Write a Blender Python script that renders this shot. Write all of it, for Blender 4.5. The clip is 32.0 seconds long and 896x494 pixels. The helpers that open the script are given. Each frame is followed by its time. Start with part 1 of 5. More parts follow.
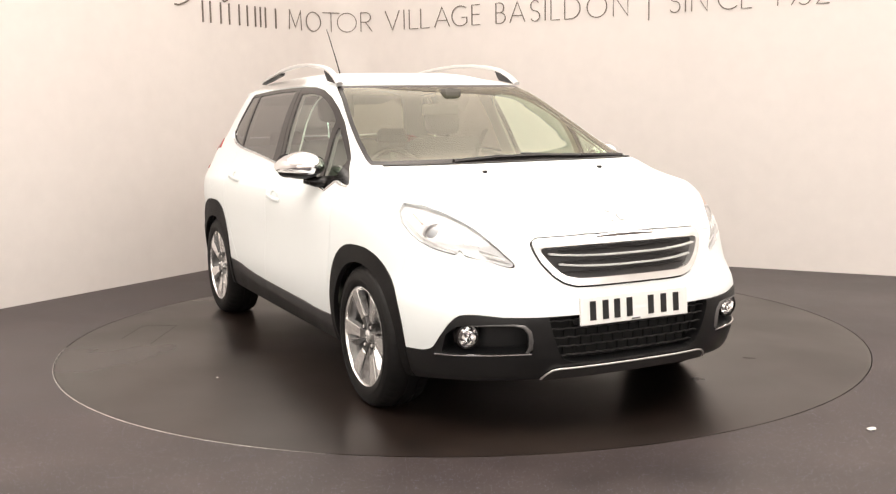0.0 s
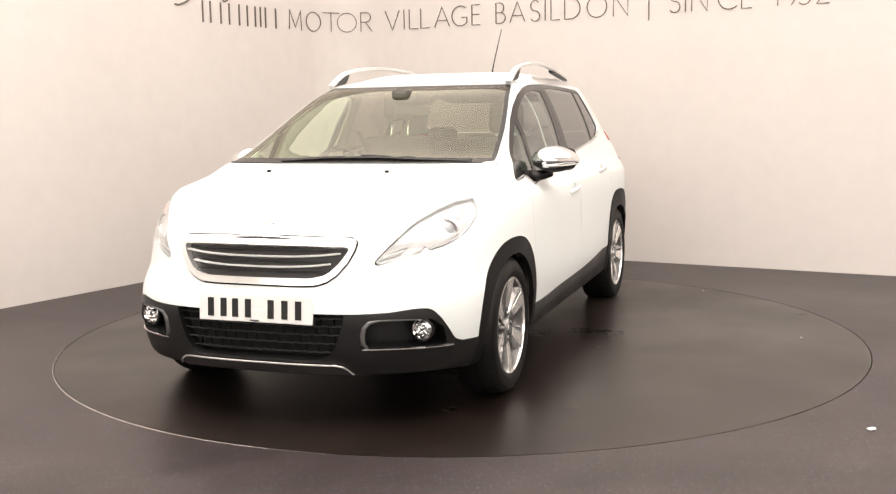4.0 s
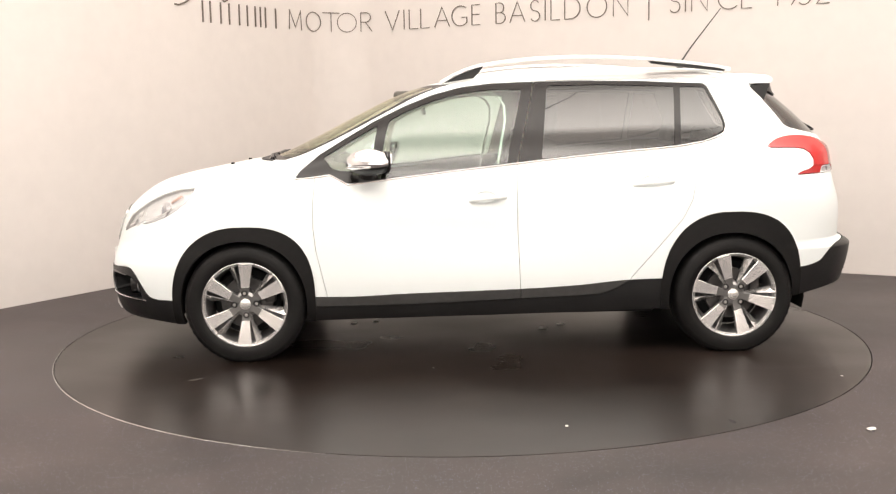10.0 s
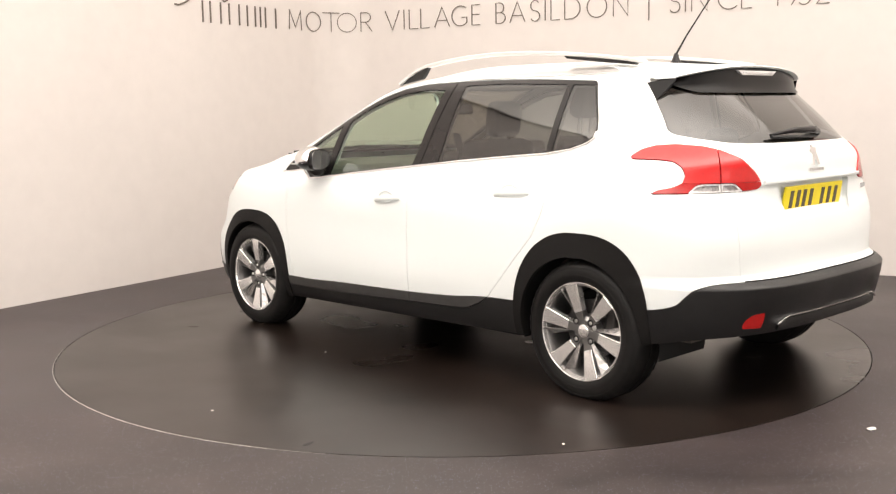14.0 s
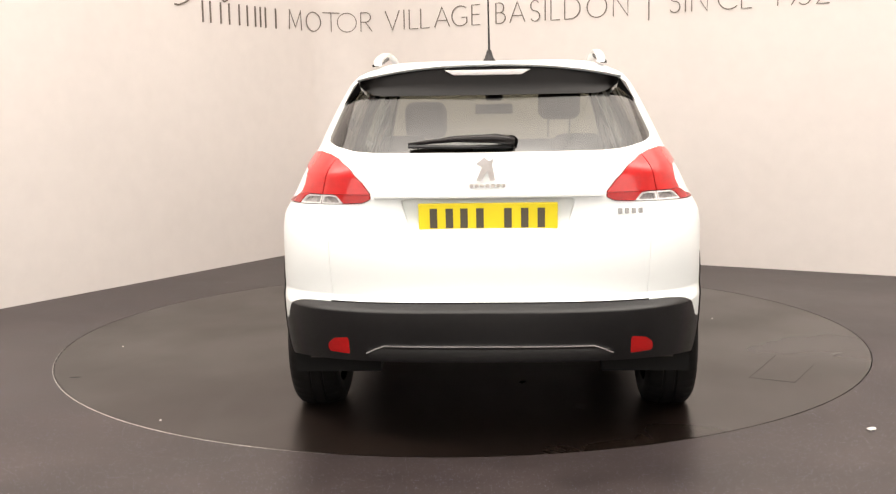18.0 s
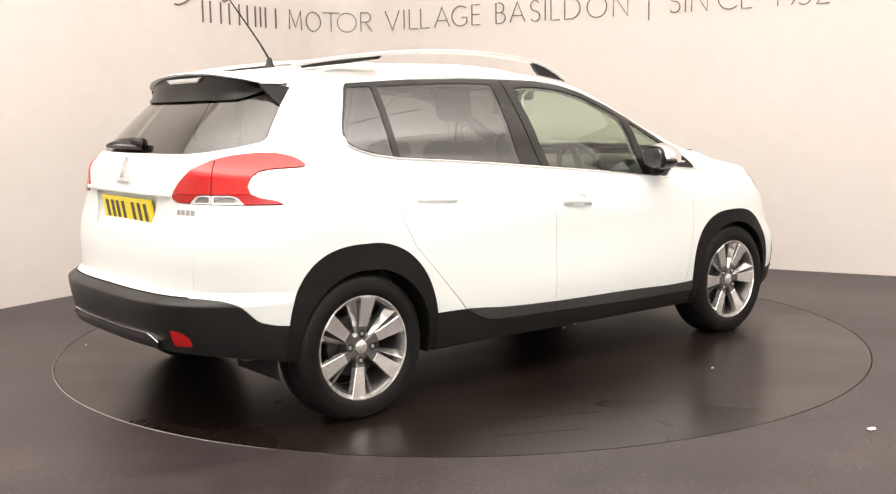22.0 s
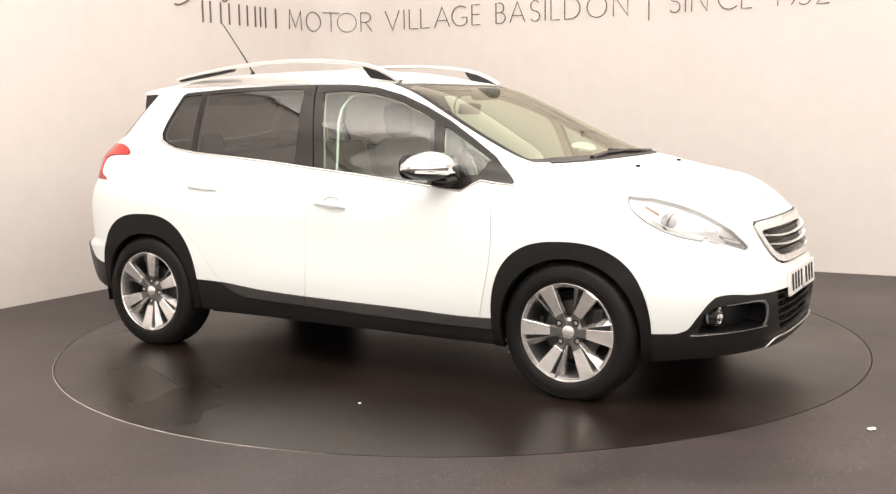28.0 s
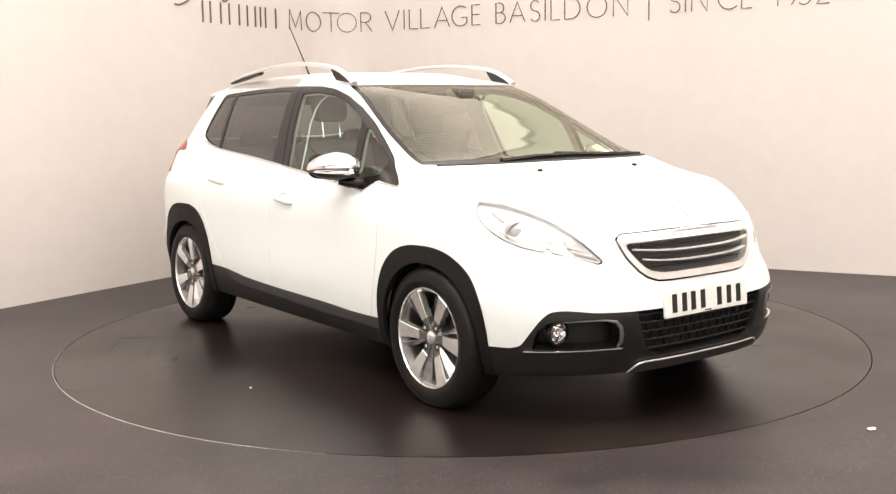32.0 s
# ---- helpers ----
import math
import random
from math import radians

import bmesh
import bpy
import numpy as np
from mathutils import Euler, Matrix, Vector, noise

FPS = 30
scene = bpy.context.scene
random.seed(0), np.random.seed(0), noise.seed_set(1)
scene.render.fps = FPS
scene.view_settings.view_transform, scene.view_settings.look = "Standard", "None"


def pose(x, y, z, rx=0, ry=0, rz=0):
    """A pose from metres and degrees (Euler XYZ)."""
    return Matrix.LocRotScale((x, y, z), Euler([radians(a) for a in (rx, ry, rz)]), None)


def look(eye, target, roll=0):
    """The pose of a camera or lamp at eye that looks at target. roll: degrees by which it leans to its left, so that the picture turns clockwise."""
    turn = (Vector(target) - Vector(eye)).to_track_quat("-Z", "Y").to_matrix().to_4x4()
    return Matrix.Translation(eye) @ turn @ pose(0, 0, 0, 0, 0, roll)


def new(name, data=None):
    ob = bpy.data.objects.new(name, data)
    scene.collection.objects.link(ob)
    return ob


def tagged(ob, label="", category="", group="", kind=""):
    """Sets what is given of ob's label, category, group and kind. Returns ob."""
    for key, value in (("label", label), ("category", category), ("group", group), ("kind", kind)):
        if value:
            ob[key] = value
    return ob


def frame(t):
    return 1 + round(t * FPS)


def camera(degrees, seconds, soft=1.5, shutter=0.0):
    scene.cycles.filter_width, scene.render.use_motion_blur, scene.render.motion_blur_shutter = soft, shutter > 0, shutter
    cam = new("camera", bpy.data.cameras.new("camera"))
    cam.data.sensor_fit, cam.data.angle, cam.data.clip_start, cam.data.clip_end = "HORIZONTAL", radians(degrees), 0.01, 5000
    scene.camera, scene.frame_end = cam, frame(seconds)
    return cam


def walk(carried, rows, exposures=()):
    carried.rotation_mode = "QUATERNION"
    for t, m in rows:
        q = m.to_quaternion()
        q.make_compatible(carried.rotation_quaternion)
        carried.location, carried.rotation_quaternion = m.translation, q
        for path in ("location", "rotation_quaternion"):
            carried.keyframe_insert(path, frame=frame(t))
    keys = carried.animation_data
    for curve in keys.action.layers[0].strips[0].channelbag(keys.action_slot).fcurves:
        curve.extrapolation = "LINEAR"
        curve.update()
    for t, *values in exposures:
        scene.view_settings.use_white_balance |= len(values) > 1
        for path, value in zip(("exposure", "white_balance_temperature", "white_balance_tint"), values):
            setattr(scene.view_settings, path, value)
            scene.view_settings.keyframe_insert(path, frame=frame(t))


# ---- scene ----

# ------------------------------------------------------------------ camera
cam = camera(46.57, 32.0, soft=1.28)
EYE = Matrix.Translation((0, -5.95, 1.267)) @ Euler((radians(90 - 7.351), 0, radians(0.63))).to_matrix().to_4x4() @ pose(0, 0, 0, 0, 0, -0.932)
walk(cam, [(0, EYE), (32, EYE)], exposures=[(0, 0.0), (32, 0.0)])

# ------------------------------------------------------------------ world and lights
world = bpy.data.worlds.new("studio_dark")
scene.world = world
world.use_nodes = True
world.node_tree.nodes["Background"].inputs[0].default_value = (0.9, 0.85, 0.8, 1)
world.node_tree.nodes["Background"].inputs[1].default_value = 0.05
LIGHT = 8.0
# strength of the fill panels added behind the camera
FILL_LIGHT = 2.3

# ------------------------------------------------------------------ materials
def mat(name, color, rough=0.5, metal=0.0, coat=0.0, grain=0.0, scale=20.0, bump=0.0, bscale=200.0, spec=0.5, stain=None):
    """A principled material with colour variation at two scales, uneven roughness and fine relief."""
    m = bpy.data.materials.new(name)
    m.use_nodes = True
    nt = m.node_tree
    b = nt.nodes["Principled BSDF"]
    b.inputs["Base Color"].default_value = (*color, 1)
    b.inputs["Roughness"].default_value = rough
    b.inputs["Metallic"].default_value = metal
    b.inputs["Coat Weight"].default_value = coat
    b.inputs["Coat Roughness"].default_value = 0.04
    b.inputs["Specular IOR Level"].default_value = spec
    tc = nt.nodes.new("ShaderNodeTexCoord")
    if grain:
        n1 = nt.nodes.new("ShaderNodeTexNoise")
        n1.inputs["Scale"].default_value = scale
        n1.inputs["Detail"].default_value = 6
        n2 = nt.nodes.new("ShaderNodeTexNoise")
        n2.inputs["Scale"].default_value = scale * 0.09
        n2.inputs["Detail"].default_value = 3
        add = nt.nodes.new("ShaderNodeMath")
        add.operation = "ADD"
        ramp = nt.nodes.new("ShaderNodeMapRange")
        ramp.inputs["From Min"].default_value = 0.7
        ramp.inputs["From Max"].default_value = 1.3
        ramp.inputs["To Min"].default_value = 1 - grain
        ramp.inputs["To Max"].default_value = 1 + grain
        mul = nt.nodes.new("ShaderNodeVectorMath")
        mul.operation = "SCALE"
        mul.inputs[0].default_value = color
        nt.links.new(tc.outputs["Object"], n1.inputs["Vector"])
        nt.links.new(tc.outputs["Object"], n2.inputs["Vector"])
        nt.links.new(n1.outputs["Fac"], add.inputs[0])
        nt.links.new(n2.outputs["Fac"], add.inputs[1])
        nt.links.new(add.outputs[0], ramp.inputs["Value"])
        nt.links.new(ramp.outputs[0], mul.inputs["Scale"])
        nt.links.new(mul.outputs[0], b.inputs["Base Color"])
        rr = nt.nodes.new("ShaderNodeMapRange")
        rr.inputs["From Min"].default_value = 0.3
        rr.inputs["From Max"].default_value = 0.7
        rr.inputs["To Min"].default_value = rough * (1 - grain)
        rr.inputs["To Max"].default_value = min(1, rough * (1 + grain))
        nt.links.new(n2.outputs["Fac"], rr.inputs["Value"])
        nt.links.new(rr.outputs[0], b.inputs["Roughness"])
    if stain:
        # broad cloudy patches and streaks of dust and wear
        size, much, stretch = stain
        mp = nt.nodes.new("ShaderNodeMapping")
        mp.inputs["Scale"].default_value = (1.0, stretch, 1.0)
        mp.inputs["Rotation"].default_value = (0, 0, 0.5)
        n4 = nt.nodes.new("ShaderNodeTexNoise")
        n4.inputs["Scale"].default_value = size
        n4.inputs["Detail"].default_value = 7
        n4.inputs["Roughness"].default_value = 0.62
        n4.inputs["Distortion"].default_value = 0.8
        mr = nt.nodes.new("ShaderNodeMapRange")
        mr.inputs["From Min"].default_value = 0.36
        mr.inputs["From Max"].default_value = 0.66
        mr.inputs["To Min"].default_value = 1 - much
        mr.inputs["To Max"].default_value = 1 + much * 1.6
        sc = nt.nodes.new("ShaderNodeVectorMath")
        sc.operation = "SCALE"
        ro = nt.nodes.new("ShaderNodeMath")
        ro.operation = "MULTIPLY"
        nt.links.new(tc.outputs["Object"], mp.inputs["Vector"])
        nt.links.new(mp.outputs[0], n4.inputs["Vector"])
        nt.links.new(n4.outputs["Fac"], mr.inputs["Value"])
        nt.links.new(mul.outputs[0], sc.inputs[0])
        nt.links.new(mr.outputs[0], sc.inputs["Scale"])
        nt.links.new(sc.outputs[0], b.inputs["Base Color"])
        half = nt.nodes.new("ShaderNodeMath")
        half.operation = "POWER"
        half.inputs[1].default_value = 0.15
        nt.links.new(mr.outputs[0], half.inputs[0])
        nt.links.new(rr.outputs[0], ro.inputs[0])
        nt.links.new(half.outputs[0], ro.inputs[1])
        nt.links.new(ro.outputs[0], b.inputs["Roughness"])
    if bump:
        n3 = nt.nodes.new("ShaderNodeTexNoise")
        n3.inputs["Scale"].default_value = bscale
        n3.inputs["Detail"].default_value = 4
        bp = nt.nodes.new("ShaderNodeBump")
        bp.inputs["Strength"].default_value = bump
        bp.inputs["Distance"].default_value = 0.002
        nt.links.new(tc.outputs["Object"], n3.inputs["Vector"])
        nt.links.new(n3.outputs["Fac"], bp.inputs["Height"])
        nt.links.new(bp.outputs[0], b.inputs["Normal"])
    return m


def glow(name, color, strength):
    m = mat(name, color, 0.4)
    b = m.node_tree.nodes["Principled BSDF"]
    b.inputs["Emission Color"].default_value = (*color, 1)
    b.inputs["Emission Strength"].default_value = strength
    return m


def glass(name, tint, ior=1.68, sheen=(1, 1, 1), rough=0.02):
    """Thin tinted glazing: mostly see-through, with a mirror-like sheen that grows at grazing angles."""
    m = bpy.data.materials.new(name)
    m.use_nodes = True
    nt = m.node_tree
    nt.nodes.remove(nt.nodes["Principled BSDF"])
    tr = nt.nodes.new("ShaderNodeBsdfTransparent")
    tr.inputs[0].default_value = (*tint, 1)
    gl = nt.nodes.new("ShaderNodeBsdfGlossy")
    gl.inputs["Roughness"].default_value = rough
    gl.inputs["Color"].default_value = (*sheen, 1)
    lw = nt.nodes.new("ShaderNodeLayerWeight")
    lw.inputs["Blend"].default_value = 0.5
    pw = nt.nodes.new("ShaderNodeMath")
    pw.operation = "POWER"
    pw.inputs[1].default_value = 4.0
    fr = nt.nodes.new("ShaderNodeMath")
    fr.operation = "MULTIPLY_ADD"
    base = 1.7 * ((ior - 1) / (ior + 1)) ** 2
    fr.inputs[1].default_value = 0.9 - base
    fr.inputs[2].default_value = base
    nt.links.new(lw.outputs["Facing"], pw.inputs[0])
    nt.links.new(pw.outputs[0], fr.inputs[0])
    mx = nt.nodes.new("ShaderNodeMixShader")
    nt.links.new(fr.outputs[0], mx.inputs[0])
    nt.links.new(tr.outputs[0], mx.inputs[1])
    nt.links.new(gl.outputs[0], mx.inputs[2])
    nt.links.new(mx.outputs[0], nt.nodes["Material Output"].inputs["Surface"])
    return m


WALL = mat("wall_paint", (0.690, 0.646, 0.620), 0.6, grain=0.03, scale=8, bump=0.15, bscale=60)
BOUNCE_WALL = mat("bounce_wall_white", (0.78, 0.74, 0.71), 0.8, grain=0.1, scale=1.5)
CEIL = mat("ceiling_paint", (0.80, 0.77, 0.74), 0.8, grain=0.03, scale=6)
DISC = mat("turntable_vinyl", (0.0080, 0.0049, 0.0036), 0.33, grain=0.30, scale=7, bump=0.08, bscale=240, spec=0.62, stain=(1.1, 0.20, 2.2))
DISC.node_tree.nodes["Principled BSDF"].inputs["Specular Tint"].default_value = (1.0, 0.91, 0.88, 1)
STEEL = mat("glint_steel", (0.50, 0.47, 0.45), 0.4, metal=0.6, grain=0.4, scale=9)
GAP = mat("dark_gap", (0.004, 0.004, 0.004), 0.9)
INK = mat("lettering_bronze", (0.14, 0.115, 0.095), 0.5, grain=0.1)
CHIP = mat("paper_chip", (0.82, 0.80, 0.76), 0.7, grain=0.1, scale=60)
PAINT = mat("white_car_paint", (0.770, 0.805, 0.805), 0.4, coat=0.3, grain=0.01, scale=3, spec=0.35)
PAINT.node_tree.nodes["Principled BSDF"].inputs["Coat Roughness"].default_value = 0.12
BLACK = mat("black_textured_plastic", (0.0090, 0.0088, 0.0092), 0.40, grain=0.2, scale=30, bump=0.25, bscale=500, spec=0.43)
ARCHBLACK = mat("arch_plastic", (0.0075, 0.0069, 0.0068), 0.6, grain=0.2, scale=30, bump=0.25, bscale=500, spec=0.2)
DULLSILVER = mat("dull_silver_trim", (0.66, 0.64, 0.63), 0.32, metal=0.85, grain=0.05)
GLOSS = mat("gloss_black", (0.014, 0.012, 0.012), 0.24, grain=0.1, spec=0.3)
SPOILERBLACK = mat("spoiler_black", (0.0060, 0.0055, 0.0055), 0.3, grain=0.1, spec=0.16)
CHROME = mat("chrome", (0.86, 0.86, 0.87), 0.08, metal=1.0)
SATIN = mat("satin_silver", (0.80, 0.79, 0.78), 0.3, metal=0.6, grain=0.05)
BARCHROME = mat("bright_grille_chrome", (0.88, 0.88, 0.88), 0.22, metal=0.55)
SURROUND = mat("grille_surround_chrome", (0.84, 0.83, 0.82), 0.18, metal=0.7, grain=0.04)
MESHGREY = mat("grille_grey", (0.022, 0.020, 0.020), 0.42, grain=0.15, scale=60)
SKID = mat("dark_skid_paint", (0.035, 0.033, 0.032), 0.4, metal=0.3, grain=0.1)
PLATEINK = mat("plate_ink", (0.10, 0.085, 0.06), 0.6)
RUBBER = mat("tyre_rubber", (0.0062, 0.0057, 0.0056), 0.55, grain=0.25, scale=18, bump=0.2, bscale=250, spec=0.25)
ALLOY = mat("machined_alloy", (0.93, 0.92, 0.91), 0.20, metal=0.82, grain=0.05)
BARREL = mat("wheel_barrel", (0.14, 0.137, 0.135), 0.35, metal=0.75, grain=0.1)
ANTHRA = mat("anthracite_alloy", (0.055, 0.054, 0.054), 0.35, metal=0.6, grain=0.1)
IRON = mat("brake_iron", (0.07, 0.066, 0.064), 0.45, metal=0.6, grain=0.3, scale=40)
CLEAR = glass("windscreen_glass", (0.75, 0.79, 0.655), 1.5, (1.0, 0.97, 0.86))
SIDEGLASS = glass("door_glass", (0.70, 0.83, 0.765), 1.47)
PRIVACY = glass("privacy_glass", (0.17, 0.152, 0.148), 1.52)
REARGLASS = glass("rear_window_glass", (0.24, 0.228, 0.21), 1.58, rough=0.09)
CABIN = mat("cabin_plastic", (0.085, 0.078, 0.068), 0.7, grain=0.15, scale=40, bump=0.2)
HEADLINER = mat("headliner_cloth", (0.62, 0.58, 0.52), 0.9, grain=0.08, scale=120)
CLOTH = mat("seat_cloth", (0.13, 0.115, 0.105), 0.9, grain=0.2, scale=150, bump=0.3)
CLEARGREY = mat("clear_grey_lens", (0.70, 0.68, 0.68), 0.2, coat=0.5, grain=0.3, scale=60)
FLATGREY = mat("grey_reflector", (0.34, 0.325, 0.325), 0.3, metal=0.4, grain=0.35, scale=90)
RED = mat("red_lamp_lens", (0.46, 0.008, 0.008), 0.2, coat=0.35, grain=0.1, scale=50, spec=0.45)
DEEPRED = mat("deep_red_lens", (0.34, 0.005, 0.005), 0.2, coat=0.15, grain=0.15, scale=50, spec=0.3)
LENS = glass("clear_lens", (0.96, 0.965, 0.97), 1.3)
CLADGREY = mat("grey_door_cladding", (0.040, 0.039, 0.038), 0.45, grain=0.2, scale=30, bump=0.25, bscale=500)
FAINT = mat("pale_chrome_mark", (0.80, 0.80, 0.80), 0.3, metal=0.1)
GREYMARK = mat("grey_chrome_mark", (0.52, 0.52, 0.52), 0.25, metal=0.4)
YELLOW = mat("yellow_plate", (0.92, 0.76, 0.03), 0.35, grain=0.02)
WHITEPLATE = mat("white_plate", (0.82, 0.82, 0.80), 0.35, grain=0.02)
CHAR = mat("plate_black", (0.012, 0.012, 0.012), 0.5)
AMBER = mat("amber_lens", (0.72, 0.50, 0.42), 0.25, coat=0.5)


def floor_material():
    """Dark speckled safety vinyl: fine pale and bluish flecks on a brown-black ground, with dusty scuffs."""
    m = mat("speckled_vinyl", (0.032, 0.0242, 0.0236), 0.42, grain=0.22, scale=4, bump=0.12, bscale=350, spec=0.35, stain=(0.9, 0.26, 2.6))
    nt = m.node_tree
    b = nt.nodes["Principled BSDF"]
    base = b.inputs["Base Color"].links[0].from_socket
    tc = nt.nodes.new("ShaderNodeTexCoord")
    vo = nt.nodes.new("ShaderNodeTexVoronoi")
    vo.inputs["Scale"].default_value = 120
    nt.links.new(tc.outputs["Object"], vo.inputs["Vector"])
    lt = nt.nodes.new("ShaderNodeMath")
    lt.operation = "LESS_THAN"
    lt.inputs[1].default_value = 0.2
    nt.links.new(vo.outputs["Distance"], lt.inputs[0])
    sep = nt.nodes.new("ShaderNodeSeparateColor")
    nt.links.new(vo.outputs["Color"], sep.inputs[0])
    gt = nt.nodes.new("ShaderNodeMath")
    gt.operation = "GREATER_THAN"
    gt.inputs[1].default_value = 0.55
    nt.links.new(sep.outputs[0], gt.inputs[0])
    both = nt.nodes.new("ShaderNodeMath")
    both.operation = "MULTIPLY"
    nt.links.new(lt.outputs[0], both.inputs[0])
    nt.links.new(gt.outputs[0], both.inputs[1])
    tone = nt.nodes.new("ShaderNodeMix")
    tone.data_type = "RGBA"
    tone.inputs[6].default_value = (0.17, 0.175, 0.31, 1)
    tone.inputs[7].default_value = (0.30, 0.293, 0.305, 1)
    nt.links.new(sep.outputs[1], tone.inputs[0])
    mx = nt.nodes.new("ShaderNodeMix")
    mx.data_type = "RGBA"
    nt.links.new(both.outputs[0], mx.inputs[0])
    nt.links.new(base, mx.inputs[6])
    nt.links.new(tone.outputs[2], mx.inputs[7])
    nt.links.new(mx.outputs[2], b.inputs["Base Color"])
    return m


VINYL = floor_material()


# ------------------------------------------------------------------ mesh helpers
def obj(name, verts, faces, material, parent=None, label="", smooth=True, normals=None):
    me = bpy.data.meshes.new(name)
    me.from_pydata([tuple(v) for v in verts], [], [tuple(f) for f in faces])
    if smooth:
        me.polygons.foreach_set("use_smooth", [True] * len(me.polygons))
    if material:
        me.materials.append(material)
    me.update()
    ob = new(name, me)
    if parent:
        ob.parent = parent
    if label:
        ob["label"] = label
    return ob


def part(name, bm, material, parent, label="", smooth=False, angle=None):
    me = bpy.data.meshes.new(name)
    bmesh.ops.recalc_face_normals(bm, faces=bm.faces)
    bm.to_mesh(me)
    bm.free()
    if smooth:
        me.polygons.foreach_set("use_smooth", [True] * len(me.polygons))
        if angle:
            me.set_sharp_from_angle(angle=radians(angle))
    me.materials.append(material)
    ob = new(name, me)
    if parent:
        ob.parent = parent
    if label:
        ob["label"] = label
    return ob


def box(x0, y0, z0, x1, y1, z1, bevel=0.0, seg=2):
    bm = bmesh.new()
    bmesh.ops.create_cube(bm, size=1)
    for v in bm.verts:
        v.co = Vector(((x0 + x1) / 2 + v.co.x * (x1 - x0), (y0 + y1) / 2 + v.co.y * (y1 - y0), (z0 + z1) / 2 + v.co.z * (z1 - z0)))
    if bevel:
        bmesh.ops.bevel(bm, geom=bm.edges[:], offset=bevel, segments=seg, affect="EDGES", profile=0.5)
    return bm


def revolve(profile, n, axis="z", center=(0, 0, 0), close=False):
    """A lathe: (radius, height) pairs turned about an axis."""
    bm = bmesh.new()
    rings = []
    for r, h in profile:
        ring = []
        for i in range(n):
            a = 2 * math.pi * i / n
            c, s = r * math.cos(a), r * math.sin(a)
            p = (c, s, h) if axis == "z" else ((c, h, s) if axis == "y" else (h, c, s))
            ring.append(bm.verts.new(Vector(p) + Vector(center)))
        rings.append(ring)
    pairs = list(zip(rings, rings[1:])) + ([(rings[-1], rings[0])] if close else [])
    for a, b in pairs:
        for i in range(n):
            bm.faces.new((a[i], a[(i + 1) % n], b[(i + 1) % n], b[i]))
    return bm


def tube(path, radius, n=8, flat=1.0, caps=True):
    """A rod along a path; flat squashes it sideways."""
    bm = bmesh.new()
    pts = [Vector(p) for p in path]
    rings = []
    for i, p in enumerate(pts):
        d = (pts[min(i + 1, len(pts) - 1)] - pts[max(i - 1, 0)]).normalized()
        side = d.cross(Vector((0, 0, 1)))
        side = side.normalized() if side.length > 1e-3 else Vector((1, 0, 0))
        up = side.cross(d)
        r = radius[i] if isinstance(radius, (list, tuple)) else radius
        rings.append([bm.verts.new(p + side * math.cos(2 * math.pi * k / n) * r * flat + up * math.sin(2 * math.pi * k / n) * r) for k in range(n)])
    for a, b in zip(rings, rings[1:]):
        for k in range(n):
            bm.faces.new((a[k], a[(k + 1) % n], b[(k + 1) % n], b[k]))
    if caps:
        bm.faces.new(rings[0])
        bm.faces.new(rings[-1])
    return bm


def prism(outline, lo, hi, axis="z", bevel=0.0):
    """A plate with the given outline, from lo to hi along an axis."""
    bm = bmesh.new()
    put = {"z": lambda a, b, h: (a, b, h), "y": lambda a, b, h: (a, h, b), "x": lambda a, b, h: (h, a, b)}[axis]
    lower = [bm.verts.new(put(a, b, lo)) for a, b in outline]
    upper = [bm.verts.new(put(a, b, hi)) for a, b in outline]
    n = len(outline)
    bm.faces.new(lower[::-1])
    bm.faces.new(upper)
    for i in range(n):
        bm.faces.new((lower[i], lower[(i + 1) % n], upper[(i + 1) % n], upper[i]))
    bmesh.ops.recalc_face_normals(bm, faces=bm.faces)
    if bevel:
        bmesh.ops.bevel(bm, geom=bm.edges[:], offset=bevel, segments=1, affect="EDGES")
    return bm


# ------------------------------------------------------------------ the room
CORNER = Vector((-1.139, 4.19))
LEFT = Vector((-0.519, -0.855)).normalized()
RIGHT = Vector((0.877, -0.481)).normalized()
FILLET = 0.45
LONG_LEFT, LONG_RIGHT = 14.0, 9.6
CORNERS = [CORNER, CORNER + RIGHT * LONG_RIGHT, Vector((7.7, -7.75)), CORNER + LEFT * LONG_LEFT]


def wall_line():
    """Plan of the two white walls with their rounded corner, from the far end of one to the far end of the other."""
    half = LEFT.angle(RIGHT) / 2
    reach = FILLET / math.tan(half)
    mid = CORNER + (LEFT + RIGHT).normalized() * (FILLET / math.sin(half))
    a, b = CORNER + LEFT * reach, CORNER + RIGHT * reach
    a0, a1 = math.atan2(*(a - mid).yx), math.atan2(*(b - mid).yx)
    while a1 > a0:
        a1 -= 2 * math.pi
    while a0 - a1 > math.pi:
        a1 += 2 * math.pi
    arc = [mid + FILLET * Vector((math.cos(a0 + (a1 - a0) * k / 14), math.sin(a0 + (a1 - a0) * k / 14))) for k in range(15)]
    return [CORNERS[3]] + arc + [CORNERS[1]]


LINE = wall_line()
HIGH = 4.0


